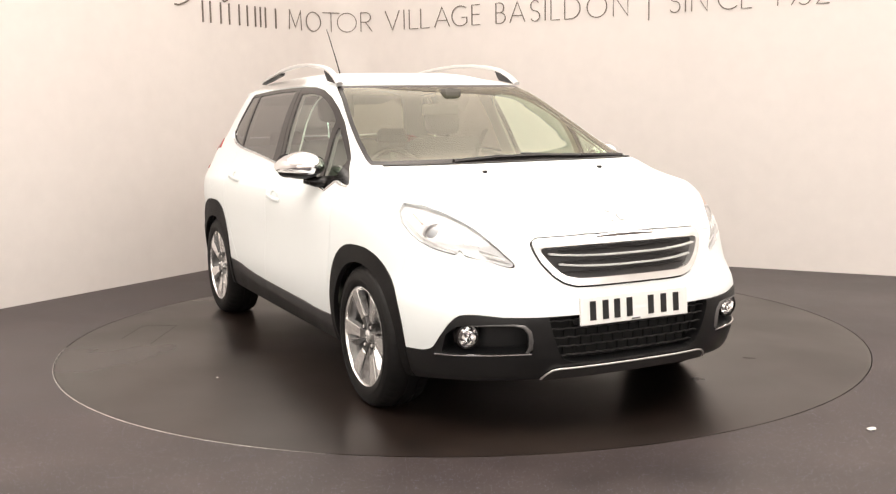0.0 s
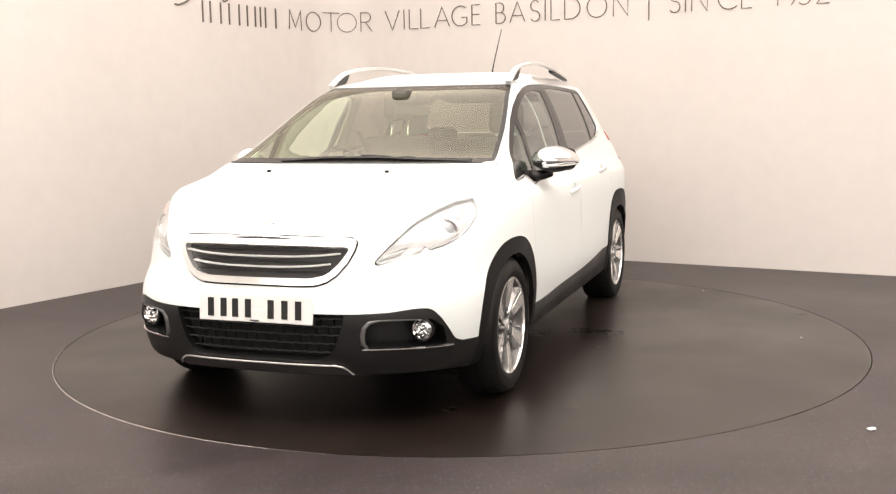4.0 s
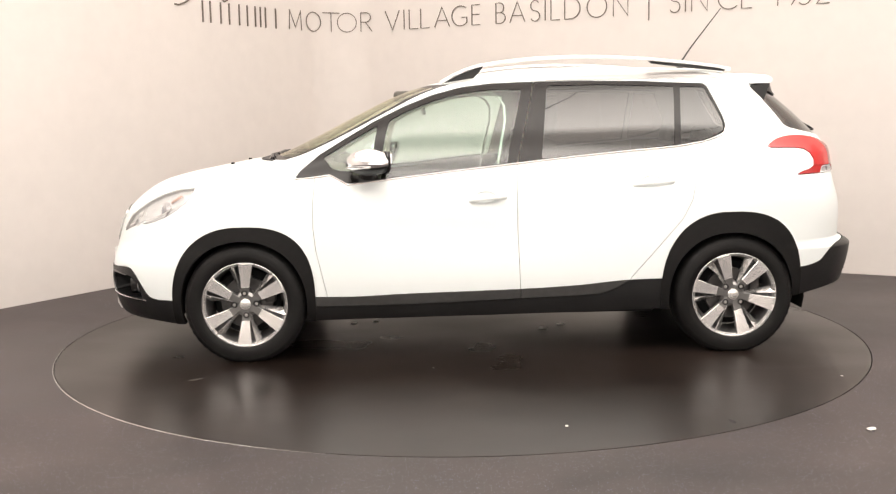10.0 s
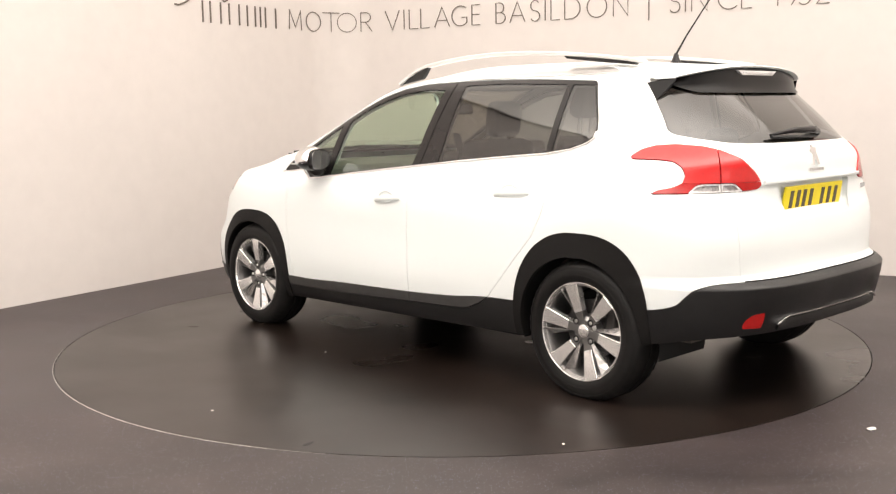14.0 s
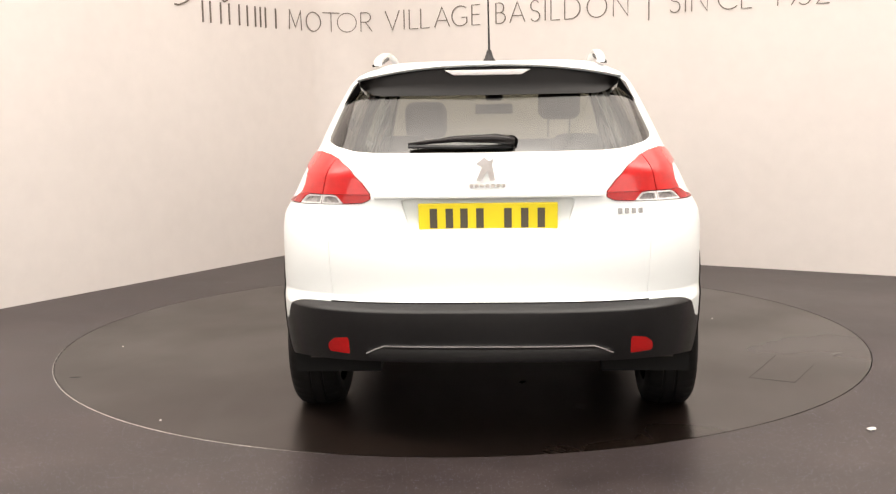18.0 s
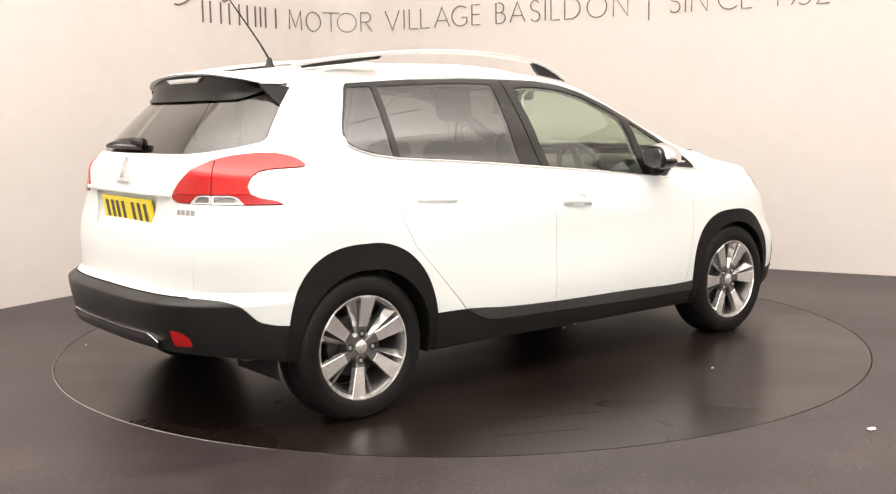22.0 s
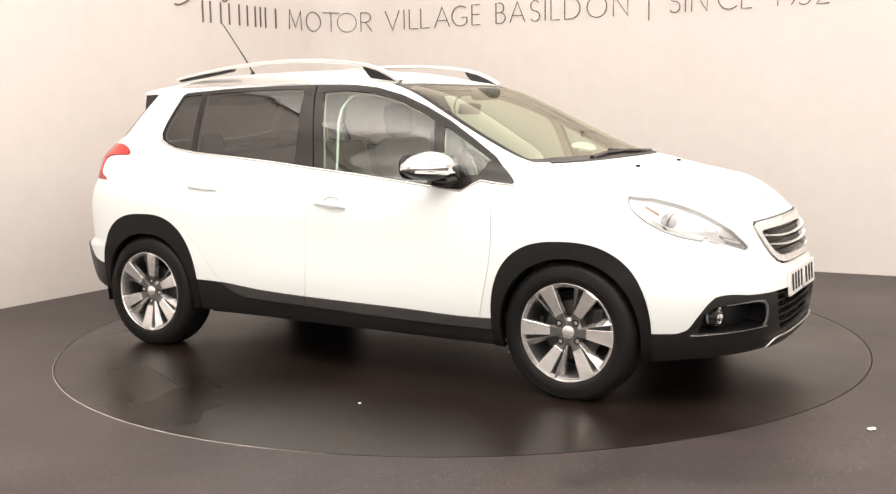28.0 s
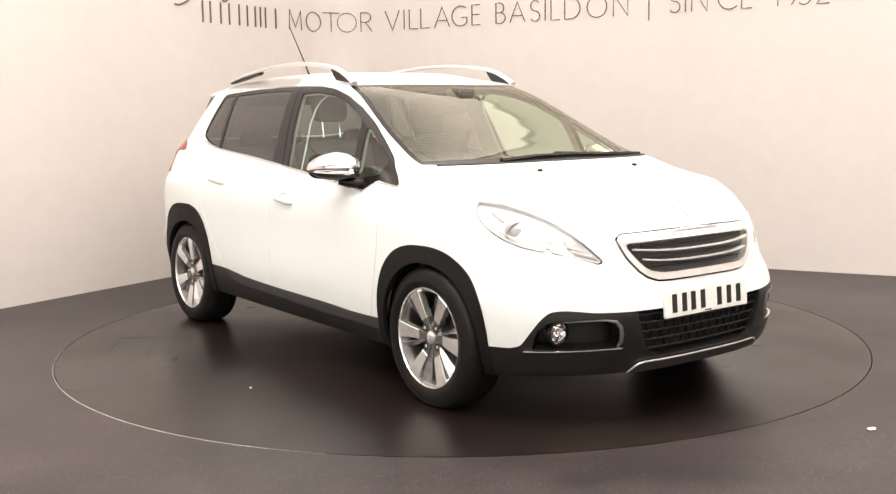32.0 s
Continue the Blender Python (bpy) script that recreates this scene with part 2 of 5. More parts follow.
def build_room():
    bm = bmesh.new()
    inner, outer = [], []
    for i, p in enumerate(LINE):
        d = (LINE[min(i + 1, len(LINE) - 1)] - LINE[max(i - 1, 0)]).normalized()
        out = Vector((-d.y, d.x))
        inner.append((bm.verts.new((p.x, p.y, -0.05)), bm.verts.new((p.x, p.y, HIGH))))
        q = p + out * 0.15
        outer.append((bm.verts.new((q.x, q.y, -0.05)), bm.verts.new((q.x, q.y, HIGH))))
    for i in range(len(LINE) - 1):
        bm.faces.new((inner[i][0], inner[i + 1][0], inner[i + 1][1], inner[i][1]))
        bm.faces.new((outer[i][0], outer[i][1], outer[i + 1][1], outer[i + 1][0]))
        bm.faces.new((inner[i][1], inner[i + 1][1], outer[i + 1][1], outer[i][1]))
    tagged(part("wall_back", bm, WALL, None, smooth=True, angle=40), "white painted studio wall with a rounded corner", "wall", kind="structure")
    # unseen closing walls, set near and white to bounce light onto the car
    for nm, a, b in (("wall_front", CORNERS[3], CORNERS[2]), ("wall_side", CORNERS[2], CORNERS[1])):
        d = (b - a).normalized()
        out = Vector((-d.y, d.x))
        bm = bmesh.new()
        vs = [(a, 0), (b, 0), (b + out * -0.15, 0), (a + out * -0.15, 0)]
        lo = [bm.verts.new((q.x, q.y, -0.05)) for q, _ in vs]
        hi = [bm.verts.new((q.x, q.y, HIGH)) for q, _ in vs]
        for i in range(4):
            bm.faces.new((lo[i], lo[(i + 1) % 4], hi[(i + 1) % 4], hi[i]))
        tagged(part(nm, bm, BOUNCE_WALL, None), "unseen white wall closing the room and bouncing light back", "wall", kind="structure")
    corners = CORNERS
    # floor with a round opening for the turntable
    n = 160
    bm = bmesh.new()
    ring = [bm.verts.new(((DISC_R + 0.0055) * math.cos(2 * math.pi * i / n), (DISC_R + 0.0055) * math.sin(2 * math.pi * i / n), 0)) for i in range(n)]
    low = [bm.verts.new((v.co.x, v.co.y, -0.06)) for v in ring]
    rim = []
    for i in range(n):
        d = Vector((math.cos(2 * math.pi * i / n), math.sin(2 * math.pi * i / n)))
        best = 1e9
        for k in range(4):
            a, b = corners[k], corners[(k + 1) % 4]
            e = b - a
            den = d.x * e.y - d.y * e.x
            if abs(den) > 1e-9:
                t = (a.x * e.y - a.y * e.x) / den
                if t > 0:
                    best = min(best, t)
        rim.append(bm.verts.new((d.x * (best + 0.1), d.y * (best + 0.1), 0)))
    for i in range(n):
        j = (i + 1) % n
        bm.faces.new((ring[i], rim[i], rim[j], ring[j]))
        bm.faces.new((ring[i], ring[j], low[j], low[i]))
    tagged(part("floor", bm, VINYL, None), "dark speckled vinyl studio floor", "floor", kind="structure")
    bm = prism([(c.x, c.y) for c in corners], HIGH, HIGH + 0.1)
    tagged(part("ceiling", bm, CEIL, None), "plain pale studio ceiling", "ceiling", kind="structure")
    bm = prism([((DISC_R + 0.3) * math.cos(k * math.pi / 32), (DISC_R + 0.3) * math.sin(k * math.pi / 32)) for k in range(64)], -0.1, -0.06)
    tagged(part("turntable_pit", bm, GAP, None), "dark shallow pit under the turntable", "pit", kind="structure")


DISC_R = 2.218
build_room()


LIGHT_A, LIGHT_B, LIGHT_Y = 7.9, 7.4, 1.5


def light_reach(d):
    """How far the luminous ceiling goes from the middle of the turntable along d: to its oval front edge, or to the walls."""
    qa, qb, qc = (d.x / LIGHT_A) ** 2 + (d.y / LIGHT_B) ** 2, -d.y * LIGHT_Y / LIGHT_B ** 2, (LIGHT_Y / LIGHT_B) ** 2 - 1
    oval_ = (-qb + math.sqrt(qb * qb - qa * qc)) / qa
    for k in range(4):
        p, e = CORNERS[k], CORNERS[(k + 1) % 4] - CORNERS[k]
        den = d.x * e.y - d.y * e.x
        if abs(den) > 1e-9:
            t = (p.x * e.y - p.y * e.x) / den
            if t > 0:
                oval_ = min(oval_, t - 0.06)
    return oval_


def fabric_material():
    """Back-lit stretched fabric: lamps behind it make it brightest in a band inside its rim."""
    m = glow("lit_fabric", (1.0, 0.925, 0.845), 1.0)
    nt = m.node_tree
    b = nt.nodes["Principled BSDF"]
    tc = nt.nodes.new("ShaderNodeTexCoord")
    mp = nt.nodes.new("ShaderNodeMapping")
    mp.inputs["Scale"].default_value = (1 / LIGHT_A, 1 / LIGHT_B, 0)
    mp.inputs["Location"].default_value = (0, -LIGHT_Y / LIGHT_B, 0)
    ln = nt.nodes.new("ShaderNodeVectorMath")
    ln.operation = "LENGTH"
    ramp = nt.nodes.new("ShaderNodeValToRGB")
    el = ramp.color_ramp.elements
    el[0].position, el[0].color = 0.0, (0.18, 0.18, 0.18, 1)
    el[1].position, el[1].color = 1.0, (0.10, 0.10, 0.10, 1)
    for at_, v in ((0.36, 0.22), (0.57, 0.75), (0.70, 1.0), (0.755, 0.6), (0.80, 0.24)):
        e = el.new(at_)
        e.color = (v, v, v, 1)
    mul = nt.nodes.new("ShaderNodeMath")
    mul.operation = "MULTIPLY"
    mul.inputs[1].default_value = LIGHT
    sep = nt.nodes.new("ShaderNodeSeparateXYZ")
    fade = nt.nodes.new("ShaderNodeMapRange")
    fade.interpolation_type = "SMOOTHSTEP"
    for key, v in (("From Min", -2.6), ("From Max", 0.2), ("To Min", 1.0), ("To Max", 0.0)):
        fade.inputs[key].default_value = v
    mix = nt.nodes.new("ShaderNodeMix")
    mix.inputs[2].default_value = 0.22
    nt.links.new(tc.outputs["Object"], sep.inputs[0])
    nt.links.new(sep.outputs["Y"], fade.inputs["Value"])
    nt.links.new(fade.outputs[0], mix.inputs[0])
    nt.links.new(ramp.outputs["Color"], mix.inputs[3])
    nt.links.new(tc.outputs["Object"], mp.inputs["Vector"])
    nt.links.new(mp.outputs[0], ln.inputs[0])
    nt.links.new(ln.outputs["Value"], ramp.inputs["Fac"])
    nt.links.new(mix.outputs[0], mul.inputs[0])
    nt.links.new(mul.outputs[0], b.inputs["Emission Strength"])
    return m


def light_ceiling():
    root = tagged(new("light_ceiling"), "large back-lit white fabric light ceiling over the turntable", "ceiling light")
    n, z = 120, HIGH - 0.06
    ways = [Vector((math.cos(2 * math.pi * k / n), math.sin(2 * math.pi * k / n))) for k in range(n)]
    far = [light_reach(d) for d in ways]
    bm = bmesh.new()
    hub = bm.verts.new((0, 0, z))
    rings = [[bm.verts.new((d.x * r * f, d.y * r * f, z)) for d, r in zip(ways, far)] for f in (0.25, 0.5, 0.75, 1.0)]
    for k in range(n):
        j = (k + 1) % n
        bm.faces.new((hub, rings[0][k], rings[0][j]))
        for p, q in zip(rings, rings[1:]):
            bm.faces.new((p[k], q[k], q[j], p[j]))
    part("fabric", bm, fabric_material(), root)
    bm = bmesh.new()
    rows = [[bm.verts.new((d.x * (r + o), d.y * (r + o), h)) for o, h in ((0.0, z - 0.02), (0.05, z - 0.02), (0.05, HIGH - 0.001), (0.0, HIGH - 0.001))] for d, r in zip(ways, far)]
    for k in range(n):
        p, q = rows[k], rows[(k + 1) % n]
        for i in range(4):
            bm.faces.new((p[i], p[(i + 1) % 4], q[(i + 1) % 4], q[i]))
    part("rim_frame", bm, CEIL, root, "white rim frame")
    # dark seams between the fabric strips
    way = Vector((0.28, 0.96))
    for x0 in (-3.3, -1.7, 0.85, 2.75, 4.3):
        p = Vector((x0, -3.0))
        ts = [t for t in np.arange(-4.0, 7.0, 0.1) if (p + way * t).y < -1.1 and (p + way * t).length < light_reach((p + way * t).normalized()) - 0.05]
        if ts:
            a, b = p + way * min(ts), p + way * max(ts)
            part("seam", tube([(a.x, a.y, z - 0.008), (b.x, b.y, z - 0.008)], 0.006, 6), GAP, root, "dark seam in the fabric")


light_ceiling()


def add_fill_panel(x, wide, material):
    """One glowing panel on the unseen wall, added to brighten the camera-facing sides."""
    root = tagged(new("fill_panel"), "unseen glowing fill panel added high behind the camera", "light panel", "front light panels")
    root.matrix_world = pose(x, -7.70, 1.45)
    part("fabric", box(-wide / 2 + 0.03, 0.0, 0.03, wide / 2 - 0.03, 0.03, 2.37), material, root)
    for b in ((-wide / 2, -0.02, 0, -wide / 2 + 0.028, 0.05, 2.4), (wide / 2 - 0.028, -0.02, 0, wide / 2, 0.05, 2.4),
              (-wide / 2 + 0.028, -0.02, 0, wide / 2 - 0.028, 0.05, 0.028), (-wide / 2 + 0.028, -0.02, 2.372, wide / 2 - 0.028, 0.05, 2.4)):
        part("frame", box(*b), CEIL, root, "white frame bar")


FILL_GLOW = glow("fill_panel_glow", (1.0, 0.955, 0.91), FILL_LIGHT)
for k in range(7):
    add_fill_panel(-6.3 + 2.1 * k, 2.06, FILL_GLOW)


# ------------------------------------------------------------------ turntable
turntable = tagged(new("turntable"), "round dark vinyl-covered turntable set flush in the floor", "turntable")
part("platform", revolve([(0.0001, -0.03), (DISC_R, -0.03), (DISC_R, 0.0), (0.0001, 0.0)], 160), DISC, turntable)


# ------------------------------------------------------------------ the car: body surface
def curve(keys):
    """A smooth function through (place, value) pairs (monotone cubic)."""
    xs = np.array([k[0] for k in keys], float)
    ys = np.array([k[1] for k in keys], float)
    h, d = np.diff(xs), np.diff(ys) / np.diff(xs)
    m = np.zeros_like(ys)
    m[0], m[-1] = d[0], d[-1]
    for i in range(1, len(xs) - 1):
        if d[i - 1] * d[i] > 0:
            w1, w2 = 2 * h[i] + h[i - 1], h[i] + 2 * h[i - 1]
            m[i] = (w1 + w2) / (w1 / d[i - 1] + w2 / d[i])

    def f(x):
        x = np.clip(np.asarray(x, float), xs[0], xs[-1])
        i = np.clip(np.searchsorted(xs, x) - 1, 0, len(xs) - 2)
        t = (x - xs[i]) / h[i]
        return ((1 + 2 * t) * (1 - t) ** 2) * ys[i] + t * (1 - t) ** 2 * h[i] * m[i] + t * t * (3 - 2 * t) * ys[i + 1] + t * t * (t - 1) * h[i] * m[i + 1]
    return f


# by height: nose and tail on the centre line, half width, and how square the plan is at each end
NOSE = curve([(0.18, 2.00), (0.24, 2.06), (0.33, 2.085), (0.45, 2.095), (0.56, 2.075), (0.66, 2.055), (0.75, 2.025), (0.79, 1.985), (0.84, 1.93), (0.885, 1.865), (0.92, 1.795),
              (0.955, 1.66), (0.985, 1.50), (1.01, 1.36), (1.035, 1.22), (1.06, 1.125), (1.13, 0.965), (1.2, 0.825), (1.29, 0.645), (1.37, 0.47), (1.41, 0.345), (1.43, 0.26), (1.44, 0.20)])
TAIL = curve([(0.18, -1.79), (0.26, -1.915), (0.32, -1.992), (0.42, -2.030), (0.533, -2.046), (0.540, -2.039), (0.575, -1.974), (0.585, -1.964), (0.70, -1.957), (0.79, -1.944), (0.88, -1.920), (0.97, -1.913),
              (1.05, -1.906), (1.113, -1.876), (1.2, -1.797), (1.34, -1.632), (1.41, -1.548), (1.44, -1.51)])
WIDE = curve([(0.18, 0.80), (0.24, 0.835), (0.33, 0.856), (0.45, 0.866), (0.58, 0.868), (0.70, 0.862), (0.78, 0.856), (0.86, 0.842), (0.91, 0.815), (0.955, 0.789), (1.02, 0.762), (1.08, 0.738),
              (1.18, 0.703), (1.28, 0.660), (1.35, 0.625), (1.39, 0.602), (1.41, 0.585), (1.43, 0.562), (1.44, 0.540)])
FRONT0 = curve([(0.18, 1.2), (0.92, 1.2), (0.96, 1.0), (1.0, 0.85), (1.04, 0.62), (1.1, 0.46), (1.41, -0.26), (1.44, -0.36)])
FRONTN = curve([(0.18, 2.9), (0.50, 2.8), (0.62, 2.45), (0.75, 2.4), (0.9, 2.4), (0.97, 2.5), (1.0, 3.0), (1.035, 4.3), (1.2, 4.4), (1.41, 5.0)])
REAR0 = curve([(0.18, -1.2), (1.0, -1.2), (1.41, -1.1)])
REARN = curve([(0.18, 3.2), (0.55, 3.4), (0.60, 3.6), (0.85, 4.0), (1.02, 4.0), (1.15, 3.05), (1.44, 3.6)])
ROOF = curve([(-1.51, 1.44), (-1.43, 1.457), (-1.2, 1.488), (-0.8, 1.503), (-0.4, 1.506), (-0.1, 1.496), (0.06, 1.476), (0.15, 1.455), (0.20, 1.44)])
TOPZ = 1.44


def bump_fn(x, c, w):
    return np.exp(-((x - c) / w) ** 2)


def rim_point(u, z):
    """The body outline at height z; u runs 0..1 round the nose, 1..2 along the side, 2..3 round the tail."""
    u, z = np.asarray(u, float), np.asarray(z, float)
    w, xf, xr, f0, r0, nf, nr = WIDE(z), NOSE(z), TAIL(z), FRONT0(z), REAR0(z), FRONTN(z), REARN(z)
    a = np.clip(u, 0, 1) * math.pi / 2
    b = np.clip(3 - u, 0, 1) * math.pi / 2
    xa, ya = f0 + (xf - f0) * np.cos(a) ** (2 / nf), w * np.sin(a) ** (2 / nf)
    xb, yb = r0 + (xr - r0) * np.cos(b) ** (2 / nr), w * np.sin(b) ** (2 / nr)
    t = np.clip(u - 1, 0, 1)
    xs = f0 + (r0 - f0) * t
    x = np.where(u < 1, xa, np.where(u > 2, xb, xs))
    y = np.where(u < 1, ya, np.where(u > 2, yb, w + 0 * u))
    # hips over the rear wheels and a shallow hollow along the doors
    y = y + 0.022 * bump_fn(x, -1.45, 0.3) * bump_fn(z, 0.93, 0.17) * np.clip(y / 0.4, 0, 1) - 0.010 * bump_fn(x, 0.0, 0.8) * bump_fn(z, 0.62, 0.12) * (y > 0.3)
    return np.stack([x, y, z + 0 * x], -1)


def shell():
    """The left half of the outer skin: rows of vertices (place and normal) and quads."""
    us = np.concatenate([np.linspace(0, 1, 96), 1 + np.linspace(0, 1, 140)[1:], 2 + np.linspace(0, 1, 84)[1:]])
    zs = np.concatenate([np.arange(0.18, 0.525, 0.0125), np.linspace(0.528, 0.546, 7), np.arange(0.552, 0.566, 0.006), np.linspace(0.568, 0.592, 7), np.arange(0.602, 0.86, 0.0125), np.linspace(0.86, 1.07, 38), np.linspace(1.08, TOPZ, 34)])
    U, Z = np.meshgrid(us, zs)
    P = rim_point(U, Z)
    top = P[-1]
    rows = [P]
    steep = 2.6 + 4.6 * np.clip((top[:, 0] + 1.45) / 0.25, 0, 1) * np.clip((0.02 - top[:, 0]) / 0.35, 0, 1)
    for k in np.linspace(0, 1, 22)[1:] ** 1.5:
        z = TOPZ + (ROOF(top[:, 0]) - TOPZ) * (1 - (1 - k) ** steep)
        rows.append(np.stack([top[:, 0], top[:, 1] * (1 - k), z], -1)[None])
    P = np.concatenate(rows)
    nz, nu, _ = P.shape
    N = np.cross(np.gradient(P, axis=0), np.gradient(P, axis=1))
    N /= np.linalg.norm(N, axis=-1, keepdims=True) + 1e-12
    N[:, 0, 1] = N[:, -1, 1] = 0
    if N[20, 160, 1] < 0:
        N = -N
    V = np.concatenate([P, N], -1).reshape(-1, 6)
    F = [(j * nu + i, (j + 1) * nu + i, (j + 1) * nu + i + 1, j * nu + i + 1) for j in range(nz - 1) for i in range(nu - 1)]
    return V, F


def cut(P, d):
    """Cuts a piece along the line where d is nought: the part below it and the part above it."""
    V, F = P
    neg = d <= 0
    if neg.all():
        return P, (V[:0], [])
    if not neg.any():
        return (V[:0], []), P
    verts = list(V)
    made = {}
    lo, hi = [], []
    flags = neg.tolist()
    for f in F:
        k = sum(flags[i] for i in f)
        if k == len(f):
            lo.append(f)
        elif k == 0:
            hi.append(f)
        else:
            a, b = [], []
            n = len(f)
            for q in range(n):
                i, j = f[q], f[(q + 1) % n]
                (a if flags[i] else b).append(i)
                if flags[i] != flags[j]:
                    key = (i, j) if i < j else (j, i)
                    if key not in made:
                        s = d[key[0]] / (d[key[0]] - d[key[1]])
                        made[key] = len(verts)
                        verts.append(V[key[0]] * (1 - s) + V[key[1]] * s)
                    a.append(made[key])
                    b.append(made[key])
            if len(a) > 2:
                lo.append(tuple(a))
            if len(b) > 2:
                hi.append(tuple(b))
    verts = np.array(verts)

    def packed(faces):
        used = sorted({i for f in faces for i in f})
        to = {i: n for n, i in enumerate(used)}
        return verts[used] if used else V[:0], [tuple(to[i] for i in f) for f in faces]
    return packed(lo), packed(hi)


def carve(P, field, gap=0.0):
    """Takes the region where field is negative out of a piece, leaving a joint twice gap wide."""
    inside = cut(P, field(P[0]) + gap)[0] if len(P[0]) else P
    outside = cut(P, field(P[0]) - gap)[1] if len(P[0]) else P
    return inside, outside


def poly(points, a, b):
    """Signed distance to a closed outline in two coordinates of the skin; a and b pick them."""
    pts = np.array(points, float)

    def f(V):
        q = np.stack([a(V), b(V)], -1)
        best = np.full(len(q), 1e9)
        inside = np.zeros(len(q), bool)
        for i in range(len(pts)):
            p0, p1 = pts[i], pts[(i + 1) % len(pts)]
            e = p1 - p0
            t = np.clip(((q - p0) @ e) / (e @ e), 0, 1)
            best = np.minimum(best, np.linalg.norm(q - p0 - t[:, None] * e, axis=1))
            c = ((p0[1] <= q[:, 1]) & (q[:, 1] < p1[1])) | ((p1[1] <= q[:, 1]) & (q[:, 1] < p0[1]))
            with np.errstate(divide="ignore", invalid="ignore"):
                xc = p0[0] + (q[:, 1] - p0[1]) / (e[1] if abs(e[1]) > 1e-12 else 1e-12) * e[0]
            inside ^= c & (q[:, 0] < xc)
        return np.where(inside, -best, best)
    return f


def cx(V): return V[:, 0]
def cy(V): return V[:, 1]
def cz(V): return V[:, 2]
def bow(V): return np.degrees(np.arctan2(V[:, 1], V[:, 0] - 1.2)) * 0.0140
def stern(V): return np.degrees(np.arctan2(V[:, 1], -(V[:, 0] + 1.2))) * 0.0131


def arc(points, k):
    """Outline points given as (degrees round the nose or tail, height), in the metres used on the skin."""
    return [(a * k, z) for a, z in points]


def both(*fields):
    return lambda V: np.max([f(V) for f in fields], axis=0)


def emit(name, P, material, parent, side=1, offset=0.0, depth=0.014, label="", whole=False):
    """Makes one panel of a piece, with its edges turned in; whole joins the two mirrored halves."""
    V, F = P
    if not F:
        return None
    pos, nor = V[:, :3] + V[:, 3:] / (np.linalg.norm(V[:, 3:], axis=1, keepdims=True) + 1e-9) * offset, V[:, 3:]
    count = {}
    for f in F:
        for q in range(len(f)):
            i, j = f[q], f[(q + 1) % len(f)]
            count[(i, j)] = 1
    edges = [(i, j) for i, j in count if (j, i) not in count]
    if whole:
        edges = [(i, j) for i, j in edges if abs(V[i, 1]) > 1e-4 or abs(V[j, 1]) > 1e-4]
    verts, norms, faces = [], [], []
    for s in ((1, -1) if whole else (side,)):
        base = len(verts)
        m = np.array([1, s, 1])
        verts += list(pos * m)
        norms += list(nor * m)
        turn = (lambda f: f) if s < 0 else (lambda f: f[::-1])
        faces += [turn(tuple(base + i for i in f)) for f in F]
        if depth:
            rim = {}
            for i, j in edges:
                for k in (i, j):
                    if k not in rim:
                        rim[k] = len(verts)
                        inn = pos[k] - nor[k] / (np.linalg.norm(nor[k]) + 1e-9) * depth
                        verts += [pos[k] * m, inn * m]
                        norms += [np.zeros(3), np.zeros(3)]
                faces.append(turn((rim[j], rim[i], rim[i] + 1, rim[j] + 1)))
    ob = obj(name, verts, faces, material, parent, label)
    ob.data.normals_split_custom_set_from_vertices([tuple(n) for n in norms])
    return ob


# ------------------------------------------------------------------ the car: panels cut from the skin
car = tagged(new("car"), "white five-door compact crossover parked on the round turntable", "car")
SKIN = shell()
SKIRT = curve([(-2.07, 0.345), (-1.9, 0.335), (-1.75, 0.318), (-1.6, 0.292), (-0.88, 0.237), (0.85, 0.209), (1.62, 0.198), (1.75, 0.21), (1.95, 0.222), (2.1, 0.225)])
SILLTOP = curve([(-0.95, 0.400), (-0.72, 0.395), (-0.44, 0.371), (-0.146, 0.358), (0.444, 0.345), (0.74, 0.335), (0.95, 0.338)])
SILLJOIN = curve([(-0.80, 0.44), (-0.718, 0.395), (-0.646, 0.354), (-0.559, 0.324), (-0.146, 0.308), (0.445, 0.289), (0.95, 0.284)])
CHIN = curve([(0, 0.476), (25, 0.474), (34, 0.477), (42, 0.487), (45, 0.482), (47.5, 0.452), (50, 0.40), (53, 0.340), (56, 0.327), (75, 0.322)])
LEDGE = curve([(-2.07, 0.561), (-1.92, 0.561), (-1.86, 0.557), (-1.80, 0.536), (-1.765, 0.503), (-1.725, 0.466), (-1.61, 0.441), (-1.50, 0.435)])
BONNET = curve([(0, 0.782), (20, 0.781), (25, 0.768), (30, 0.757), (36, 0.752), (39, 0.766), (43, 0.806), (50, 0.852), (57, 0.884), (66.5, 0.909), (75, 0.925), (81, 0.941), (89, 0.976), (104, 1.038), (120, 1.06)])


def oval(x, z, a, b, n, back):
    """An arch opening: rounder at its front, squarer at its back."""
    def f(V):
        e = np.where(V[:, 0] > x, n, back)
        return (np.abs((V[:, 0] - x) / a) ** e + np.abs((V[:, 2] - z) / b) ** e) ** (1 / e) * a - a
    return f


def side_only(V): return 0.45 - V[:, 1]


def ahead(V): return 1.5 - V[:, 0]


body = cut(SKIN, cz(SKIN[0]) - SKIRT(cx(SKIN[0])))[1]
arches = []
for hx, a, b, top in ((1.274, 0.370, 0.399, 0.306), (-1.251, 0.368, 0.430, 0.31)):
    opening, body = carve(body, both(oval(hx, 0.302, a - 0.044, 0.330, 2.1, 2.1), side_only))
    trim, body = carve(body, both(oval(hx, top, a, b, 2.3, 2.75), side_only))
    arches.append(trim)
